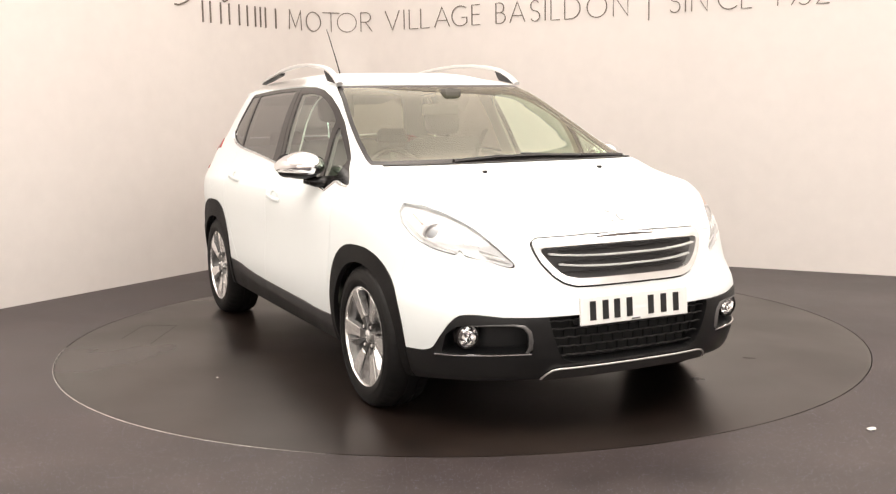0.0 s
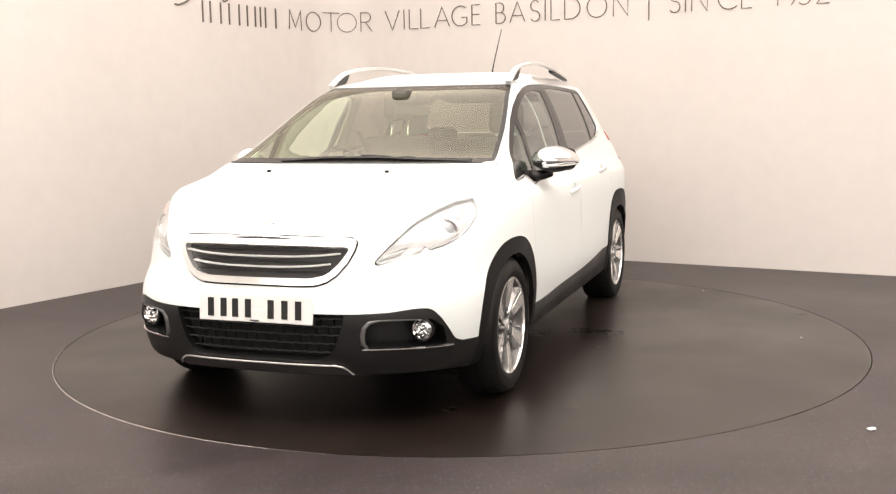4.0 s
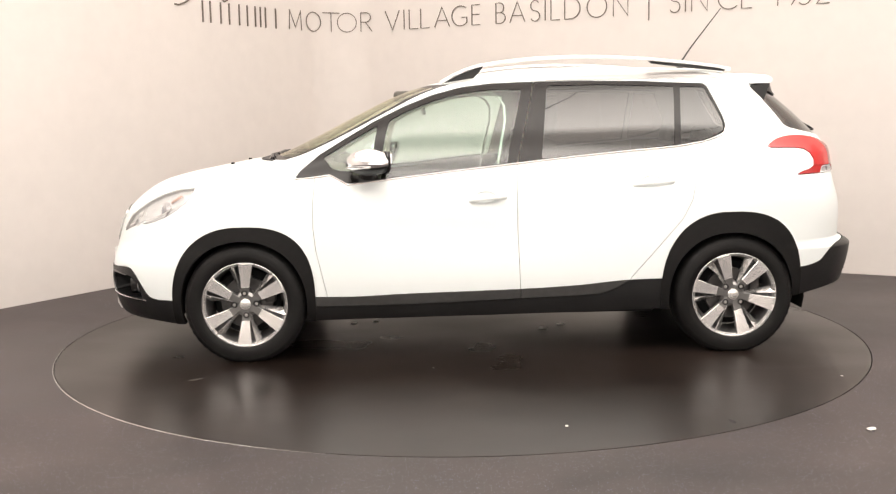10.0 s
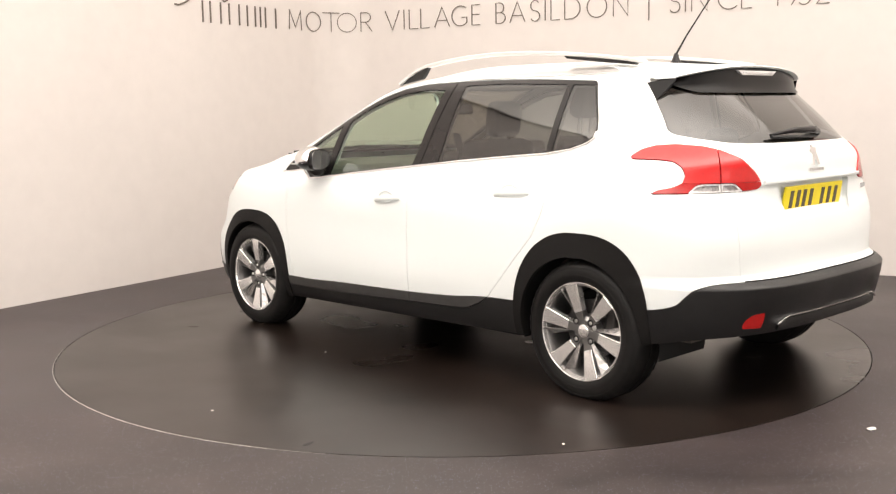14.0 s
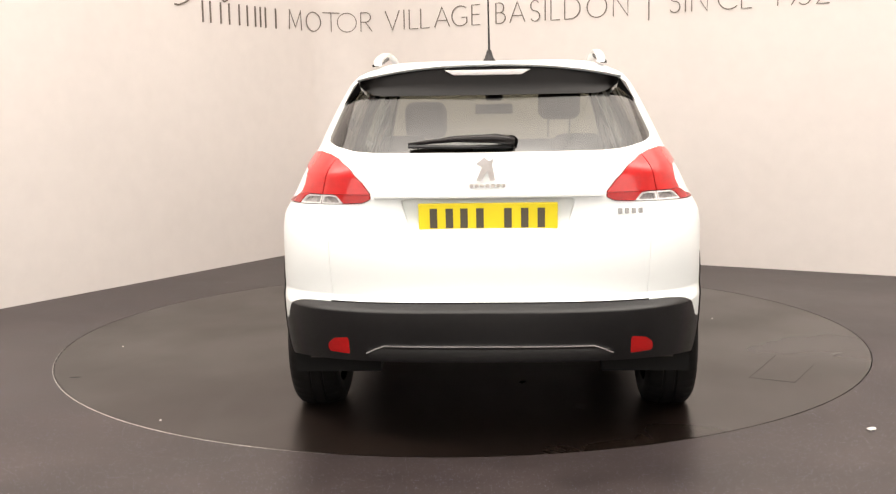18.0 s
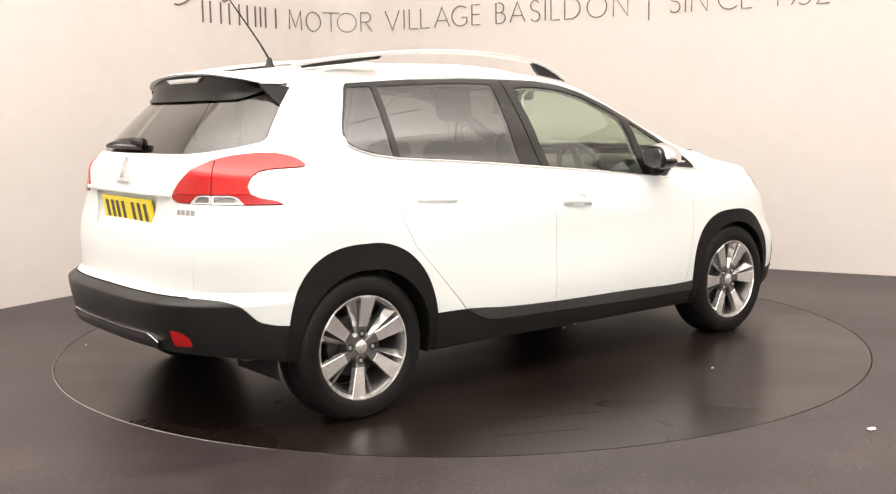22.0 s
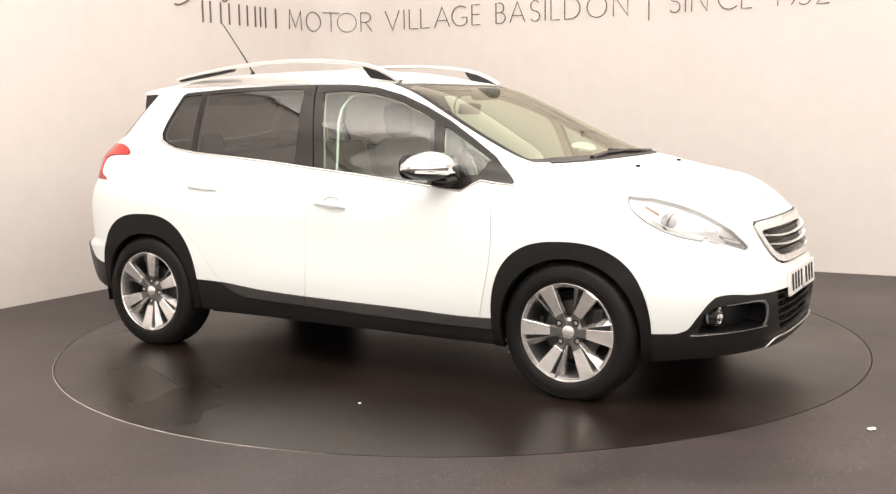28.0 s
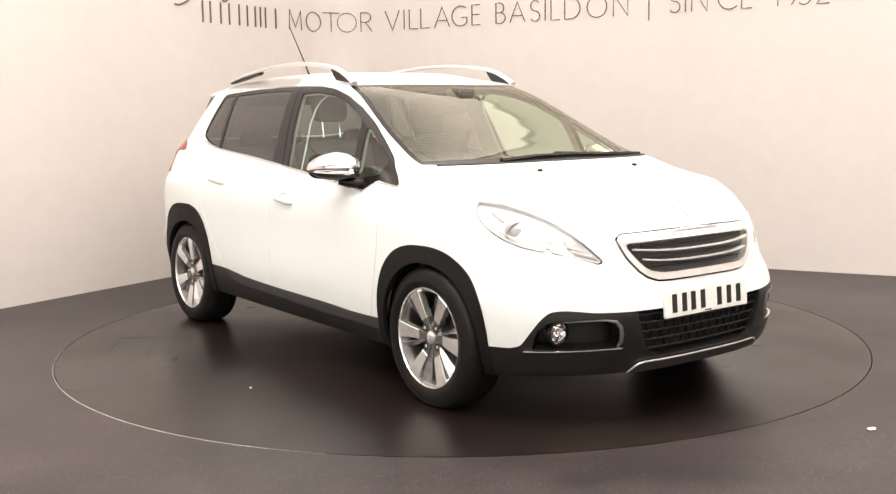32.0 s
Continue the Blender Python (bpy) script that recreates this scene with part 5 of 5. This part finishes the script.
for x in (1.269, -1.269):
    for s in (1, -1):
        wheel(x, s)
        # wheel well
        bm = bmesh.new()
        rows = []
        for k in range(25):
            a = radians(-14 + 208 * k / 24)
            r = 0.372 if x > 0 else 0.385
            rows.append([bm.verts.new((x + r * math.cos(a), s * y, 0.31 + r * math.sin(a))) for y in (0.80, 0.79, 0.45)])
        mid = bm.verts.new((x, s * 0.45, 0.31))
        for p, q in zip(rows, rows[1:]):
            bm.faces.new((p[0], p[1], q[1], q[0]))
            bm.faces.new((p[1], p[2], q[2], q[1]))
            bm.faces.new((p[2], mid, q[2]))
        part("wheel_well", bm, GAP, car, smooth=True, angle=40)
part("underbody", box(-1.48, -0.55, 0.215, 1.72, 0.55, 0.28, 0.01), GAP, car, "dark underbody")
part("floor_pan", box(-0.86, -0.79, 0.215, 0.88, 0.79, 0.26, 0.01), GAP, car)
part("exhaust_box", revolve([(0.001, 0), (0.085, 0.0), (0.09, 0.02), (0.09, 0.55), (0.001, 0.56)], 20, "y", (-1.62, -0.28, 0.37)), IRON, car)

# ------------------------------------------------------------------ cabin
part("dashboard", prism([(1.12, 0.55), (1.14, 0.98), (1.0, 1.0), (0.74, 0.965), (0.70, 0.90), (0.80, 0.70), (0.82, 0.55)], -0.70, 0.70, "y", 0.02), CABIN, car, "dark plastic dashboard")
part("instrument_binnacle", box(0.70, -0.54, 0.95, 0.88, -0.22, 1.02, 0.03), CABIN, car)
part("centre_console", box(-0.1, -0.11, 0.3, 0.80, 0.11, 0.62, 0.03), CABIN, car)
part("cabin_floor", box(-1.75, -0.72, 0.30, 1.1, 0.72, 0.34), CABIN, car)
part("parcel_shelf", box(-1.72, -0.62, 1.03, -1.22, 0.62, 1.06, 0.01), CABIN, car, "dark parcel shelf")
sw = part("steering_wheel", revolve([(0.165 + 0.014 * math.cos(k), 0.014 * math.sin(k)) for k in np.linspace(0, 2 * math.pi, 9)], 36), GLOSS, car, "black steering wheel", smooth=True)
sw.matrix_basis = pose(0.56, -0.36, 0.93, 0, 66, 0)
part("steering_hub", box(-0.15, -0.02, -0.02, 0.15, 0.02, 0.01, 0.008), CABIN, sw)
im = part("interior_mirror", box(-0.012, -0.11, -0.03, 0.012, 0.11, 0.03, 0.01), CABIN, car, "interior rear-view mirror")
im.matrix_basis = pose(0.33, 0.0, 1.285, 0, 12, 0)
part("sensor_housing", box(0.36, -0.05, 1.33, 0.50, 0.05, 1.395, 0.02), CABIN, car)


PALETRIM = mat("pale_pillar_trim", (0.74, 0.73, 0.69), 0.5, grain=0.05)


def seat(x, y, wide, back):
    root = new("seat")
    root.parent = car
    root.matrix_basis = pose(x, y, 0.34)
    root["label"] = "dark cloth car seat with head restraint"
    part("cushion", box(-0.22, -wide / 2, 0.1, 0.32, wide / 2, 0.27, 0.06, 3), CLOTH, root, smooth=True)
    b = part("backrest", box(-0.06, -wide / 2, 0.0, 0.08, wide / 2, back, 0.055, 3), CLOTH, root, smooth=True)
    b.matrix_basis = pose(-0.24, 0, 0.2, 0, -16, 0)
    return root, back


def headrest(root, x, z, y=0.0, tall=0.19):
    h = part("headrest", box(-0.05, y - 0.108, 0, 0.05, y + 0.108, tall, 0.045, 3), CLOTH, root, smooth=True)
    h.matrix_basis = pose(x, 0, z, 0, -8, 0)
    for k in (-0.055, 0.055):
        part("headrest_post", tube([(0.0, y + k, -0.09), (0.0, y + k, 0.02)], 0.006, 6), CHROME, h)


for y in (0.345, -0.345):
    r, bk = seat(0.06, y, 0.48, 0.60)
    headrest(r, -0.40, 0.795 if y > 0 else 0.885)
for s in (1, -1):
    ribbon("seat_belt", [(-0.26, s * 0.60, 1.16), (-0.20, s * 0.50, 1.02), (-0.08, s * 0.36, 0.86), (0.02, s * 0.20, 0.66)], 0.045, 0.003, GLOSS, car, "black seat belt", up=(1, 0.4 * s, 0.3))
for s in (1, -1):
    ribbon("pillar_edge_trim", [(x, s * (flank_y(x, min(z, 1.42)) - 0.075), z) for x, z in ((-0.02, 0.80), (-0.045, 0.95), (-0.075, 1.10), (-0.10, 1.22), (-0.098, 1.30), (-0.07, 1.345), (-0.02, 1.372), (0.06, 1.375))], 0.012, 0.007, PALETRIM, car, "pale curved trim along the door pillar", up=(1, 0, 0))
r, bk = seat(-0.80, 0, 1.25, 0.55)
for y in (0.38, -0.38):
    headrest(r, -0.40, 0.70, y, 0.13)


# ------------------------------------------------------------------ wall lettering
def wall_at(d):
    """A place on the wall d metres from the sharp corner (negative: along the first wall), and the turn of its face."""
    half = LEFT.angle(RIGHT) / 2
    reach = FILLET / math.tan(half)
    lens = [(b - a).length for a, b in zip(LINE, LINE[1:])]
    bend = sum(lens[1:-1]) / 2
    along = math.copysign(abs(d) - reach + bend, d) if abs(d) > reach else d * bend / reach
    want, run = lens[0] + bend + along, 0
    for a, b, n in zip(LINE, LINE[1:], lens):
        if run + n >= want:
            e = (b - a).normalized()
            return a + e * (want - run), math.degrees(math.atan2(e.y, e.x))
        run += n


def stroke(bm, pts, w, lo, hi):
    """A letter stroke of even width along a path of points in the letter's plane."""
    n = len(pts)
    off = []
    for i in range(n):
        a, b = Vector(pts[max(i - 1, 0)]), Vector(pts[min(i + 1, n - 1)])
        d = (b - a).normalized()
        off.append(Vector((-d.y, d.x)) * w / 2)
    left = [Vector(p) + o for p, o in zip(pts, off)]
    right = [Vector(p) - o for p, o in zip(pts, off)]
    for i in range(n - 1):
        q = [left[i], left[i + 1], right[i + 1], right[i]]
        f = [bm.verts.new((v.x, -hi, v.y)) for v in q]
        g = [bm.verts.new((v.x, -lo, v.y)) for v in q]
        bm.faces.new(f)
        bm.faces.new(g[::-1])
        for k in range(4):
            bm.faces.new((f[k], g[k], g[(k + 1) % 4], f[(k + 1) % 4]))


def ring_pts(cx_, cz_, rx, rz, a0, a1, n=24):
    return [(cx_ + rx * math.cos(radians(a0 + (a1 - a0) * k / n)), cz_ + rz * math.sin(radians(a0 + (a1 - a0) * k / n))) for k in range(n + 1)]


def glyph(ch):
    """Strokes of a light geometric capital, one high, and its width."""
    g = {
        "M": ([[(0, 0), (0.04, 1), (0.40, 0.12), (0.76, 1), (0.80, 0)]], 0.80),
        "O": ([ring_pts(0.5, 0.5, 0.5, 0.5, 90, 450, 32)], 1.0),
        "T": ([[(0, 1), (0.7, 1)], [(0.35, 1), (0.35, 0)]], 0.70),
        "R": ([[(0, 0), (0, 1)], [(0, 1), (0.25, 1)] + ring_pts(0.25, 0.75, 0.25, 0.25, 90, -90, 12) + [(0, 0.5)], [(0.22, 0.5), (0.58, 0)]], 0.58),
        "V": ([[(0, 1), (0.38, 0), (0.76, 1)]], 0.76),
        "I": ([[(0, 0), (0, 1)]], 0.02),
        "L": ([[(0, 1), (0, 0), (0.46, 0)]], 0.46),
        "A": ([[(0, 0), (0.42, 1), (0.84, 0)], [(0.14, 0.33), (0.70, 0.33)]], 0.84),
        "G": ([ring_pts(0.5, 0.5, 0.5, 0.5, 48, 318, 26) + [(0.87, 0.42), (0.58, 0.42)]], 0.90),
        "E": ([[(0.46, 1), (0, 1), (0, 0), (0.46, 0)], [(0, 0.52), (0.42, 0.52)]], 0.46),
        "B": ([[(0, 0), (0, 1), (0.22, 1)] + ring_pts(0.22, 0.76, 0.22, 0.24, 90, -90, 10) + [(0, 0.52)], [(0.22, 0.52)] + ring_pts(0.24, 0.26, 0.28, 0.26, 90, -90, 10) + [(0, 0)]], 0.54),
        "S": ([ring_pts(0.25, 0.75, 0.23, 0.25, 35, 270, 14) + ring_pts(0.25, 0.25, 0.25, 0.25, 90, -150, 14)], 0.50),
        "D": ([[(0, 0), (0, 1), (0.3, 1)] + ring_pts(0.3, 0.5, 0.5, 0.5, 90, -90, 18) + [(0, 0)]], 0.80),
        "N": ([[(0, 0), (0, 1), (0.72, 0), (0.72, 1)]], 0.72),
        "C": ([ring_pts(0.5, 0.5, 0.5, 0.5, 45, 315, 24)], 0.86),
        "1": ([[(0.02, 0.8), (0.18, 1), (0.18, 0)]], 0.2),
        "9": ([ring_pts(0.27, 0.72, 0.27, 0.28, 0, 360, 18), [(0.54, 0.72), (0.5, 0.45), (0.22, 0)]], 0.54),
        "3": ([ring_pts(0.22, 0.76, 0.23, 0.24, 130, -90, 12) + ring_pts(0.22, 0.26, 0.27, 0.26, 90, -140, 12)], 0.5),
        "2": ([ring_pts(0.25, 0.73, 0.25, 0.27, 160, -35, 14) + [(0.0, 0.0), (0.54, 0.0)]], 0.54),
    }
    return g[ch]


def letter(root, ch, d, size, base, tall=None, broad=1.0):
    """One raised letter, bent to the wall that it stands on."""
    bm = bmesh.new()
    if ch == "bar":
        stroke(bm, [(0, 0), (0, tall or size)], 0.0078, 0.002, 0.008)
    else:
        for s in glyph(ch)[0]:
            stroke(bm, [(x * size * broad, z * size) for x, z in s], 0.0078, 0.002, 0.008)
    for v in bm.verts:
        p, a = wall_at(d + v.co.x)
        a = radians(a)
        v.co = Vector((p.x - v.co.y * math.sin(a), p.y + v.co.y * math.cos(a), base + v.co.z))
    return part("letter", bm, INK, root)


def word(name, label, chars, places, broad=None, size=0.174, base=2.036):
    root = tagged(new(name), label, "lettering", "wall lettering")
    for ch, d, b in zip(chars, places, broad or [1.0] * len(chars)):
        letter(root, ch, d + 0.008, size, base, broad=b)
    return root


word("motor_sign", "slim bronze capital letters on the white wall", "MOTOR", (-0.712, -0.472, -0.220, -0.036, 0.245), (1.22, 1.27, 1.75, 1.30, 1.42))
word("village_sign", "slim bronze capital letters on the white wall", "VILLAGE", (0.544, 0.748, 0.804, 0.926, 1.072, 1.252, 1.455), (1.16, 1, 1.15, 1.15, 1.06, 1.0, 1.0))
word("basildon_sign", "slim bronze capital letters on the white wall", "BASILDON", (1.694, 1.828, 2.025, 2.164, 2.218, 2.344, 2.546, 2.778))
word("since_sign", "slim bronze capital letters on the white wall", "SINCE", (3.253, 3.384, 3.435, 3.645, 3.828))
word("year_sign", "slim bronze numerals on the white wall", "1932", (4.072, 4.165, 4.258, 4.387))
sign = tagged(new("divider_sign"), "slim upright bronze bar on the white wall", "lettering", "wall lettering")
letter(sign, "bar", 3.090, 0.17, 1.985, 0.29)
name_sign = tagged(new("name_sign"), "row of plain bronze bars on the white wall", "lettering", "wall lettering")
for d, w in ((-1.777, 0.012), (-1.69, 0.012), (-1.57, 0.012), (-1.47, 0.012), (-1.35, 0.012), (-1.25, 0.012), (-1.15, 0.012), (-1.085, 0.012), (-1.02, 0.012), (-0.885, 0.012)):
    p, a = wall_at(d)
    o = part("bar", box(-w / 2, -0.010, 0, w / 2, -0.002, 0.174), INK, name_sign)
    o.matrix_basis = pose(p.x, p.y, 2.03, 0, 0, a)
swash = tagged(new("emblem_sign"), "curved bronze flourish on the white wall", "emblem", "wall lettering")
for pts in ([(0, 0.0), (0.04, -0.003), (0.09, 0.012), (0.14, 0.035), (0.19, 0.07), (0.25, 0.13)], [(0.52, 0.08), (0.56, 0.06), (0.61, 0.09), (0.66, 0.15)]):
    bm = bmesh.new()
    stroke(bm, pts, 0.012, 0.002, 0.010)
    o = part("flourish", bm, INK, swash)
    p, a = wall_at(-2.08)
    o.matrix_basis = pose(p.x, p.y, 2.152, 0, 0, a)

# ------------------------------------------------------------------ marks on the turntable and litter on the floor
def flake(x, y, w, d, h, material, parent, name, turn=0.0, z=0.0):
    rnd = random.Random(int(abs(x) * 1000 + abs(y) * 100))
    n = 9
    ring = [(w * (0.8 + 0.4 * rnd.random()) * math.cos(2 * math.pi * k / n), d * (0.8 + 0.4 * rnd.random()) * math.sin(2 * math.pi * k / n)) for k in range(n)]
    o = part(name, prism(ring, 0.0005, h), material, parent)
    o.matrix_basis = pose(x, y, z, 0, 0, turn)
    return o


CRUMB = mat("pale_crumb", (0.30, 0.29, 0.31), 0.7)
LINEINK = mat("joint_line", (0.009, 0.006, 0.005), 0.45, spec=0.4)
SCUFF = mat("dusty_scuff", (0.055, 0.046, 0.042), 0.6, grain=0.3, scale=40)
for x, y, w in ((0.345, -1.513, 0.007), (0.17, 0.853, 0.004), (-0.357, 1.872, 0.007), (-1.76, 1.19, 0.006)):
    flake(x, y, w, w * 0.8, 0.003, CHIP, turntable, "paint_chip")
for x, y, w, d in ((-0.485, -0.06, 0.030, 0.018), (-0.60, -0.145, 0.028, 0.008), (0.505, -0.34, 0.02, 0.006), (0.64, -0.303, 0.02, 0.006)):
    flake(x, y, w, d, 0.007, CHIP, turntable, "paper_flake", 20)
flake(-1.036, 1.86, 0.028, 0.012, 0.0012, CHAR, turntable, "oil_spot", 100)
for x, y, w, d in ((1.324, 0.977, 0.04, 0.015), (-1.548, -0.575, 0.04, 0.015)):
    flake(x, y, w, d, 0.0012, SCUFF, turntable, "scuff", 40)
for (x0, y0), (x1, y1) in (((-1.062, -1.415), (-0.61, -1.652)), ((-1.062, -1.415), (-1.152, -1.603)), ((-1.152, -1.603), (-0.83, -1.777))):
    a, b = Vector((x0, y0, 0)), Vector((x1, y1, 0))
    o = part("hatch_joint", box(0, -0.0016, 0.0, (b - a).length, 0.0016, 0.0008), LINEINK, turntable)
    o.matrix_basis = pose(x0, y0, 0.0, 0, 0, math.degrees(math.atan2(y1 - y0, x1 - x0)))
# glint on the rim's front-left arc, built as a bright tapering strip
edging = tagged(new("rim_glint"), "thin bright strip standing for the glint on the turntable rim", "edging", kind="structure")
bm = bmesh.new()
rows = []
for k in range(61):
    a = radians(187 + 70 * k / 60)
    f = min(1, min(k, 60 - k) / 26)
    w = 0.0035 * f - 0.0008 * (1 - f)
    rows.append([bm.verts.new((r * math.cos(a), r * math.sin(a), z)) for r, z in ((DISC_R + 0.0053, -0.02), (DISC_R + 0.0053, 0.0002 + 0.0018 * f), (DISC_R + 0.0065 + w, 0.0002 + 0.0018 * f), (DISC_R + 0.0075 + w, 0.0002))])
for a, b in zip(rows, rows[1:]):
    for k in range(3):
        bm.faces.new((a[k], b[k], b[k + 1], a[k + 1]))
part("strip", bm, STEEL, edging)
litter = tagged(new("litter"), "small crumpled white paper scrap lying on the floor", "litter")
litter.matrix_world = pose(1.61, -1.968, 0.0)
bm = bmesh.new()
bmesh.ops.create_icosphere(bm, subdivisions=2, radius=1)
for v in bm.verts:
    k = 0.7 + 0.6 * noise.noise(v.co * 2.1)
    v.co = Vector((v.co.x * 0.026 * k, v.co.y * 0.016 * k, 0.009 + 0.009 * v.co.z * k))
part("scrap", bm, CHIP, litter)
flakes = tagged(new("floor_flecks"), "tiny pale crumbs scattered on the dark floor", "crumbs", kind="stuff")
bm = bmesh.new()
rnd = random.Random(5)
for k in range(110):
    x, y = rnd.uniform(-2.4, 2.4), rnd.uniform(-3.6, -2.3)
    if math.hypot(x, y) < DISC_R + 0.05:
        continue
    r = rnd.uniform(0.0012, 0.0032)
    q = [bm.verts.new((x + r * math.cos(a), y + r * math.sin(a), 0.0006)) for a in (0, 2.1, 4.2)]
    t = bm.verts.new((x, y, r * 0.8))
    for i in range(3):
        bm.faces.new((q[i], q[(i + 1) % 3], t))
part("crumb", bm, CRUMB, flakes)


# ------------------------------------------------------------------ what moves
TURN = {0: -63.08, 0.5: -68.01, 1: -74.03, 1.5: -79.75, 2: -85.78, 2.5: -91.45, 3: -97.55, 3.5: -103.27, 4: -109.30, 4.5: -114.92, 6.5: -137.78, 7: -143.77, 7.5: -149.00, 8: -155.08, 8.5: -160.45, 9: -167.10, 9.5: -172.24, 10: -177.92, 10.5: -183.69, 11: -190.37, 11.5: -196.06, 12: -201.88, 12.5: -207.70, 13: -213.52, 13.5: -219.56, 15.5: -242.86, 16: -248.96, 16.5: -254.60, 17: -260.82, 17.5: -266.57, 18: -272.67, 18.5: -278.44, 19: -284.64, 19.5: -290.38, 20: -296.57, 20.5: -302.38, 21: -308.42, 21.5: -314.08, 22: -320.09, 22.5: -325.69, 23: -331.85, 23.5: -337.39, 24: -343.33, 24.5: -349.00, 25: -354.97, 25.5: -360.49, 27.5: -383.51, 28: -389.73, 28.5: -395.37, 29: -401.40, 29.5: -406.60, 30: -410.23, 30.5: -412.08, 31: -412.43, 32: -412.47}
OFFSET = Vector((-0.1361, -0.2045, 0))


def motions():
    rows = []
    for t, a in TURN.items():
        m = pose(0, 0, 0, 0, 0, a)
        rows.append((t, m))
    walk(turntable, rows)
    walk(car, [(t, m @ Matrix.Translation(OFFSET)) for t, m in rows])


motions()
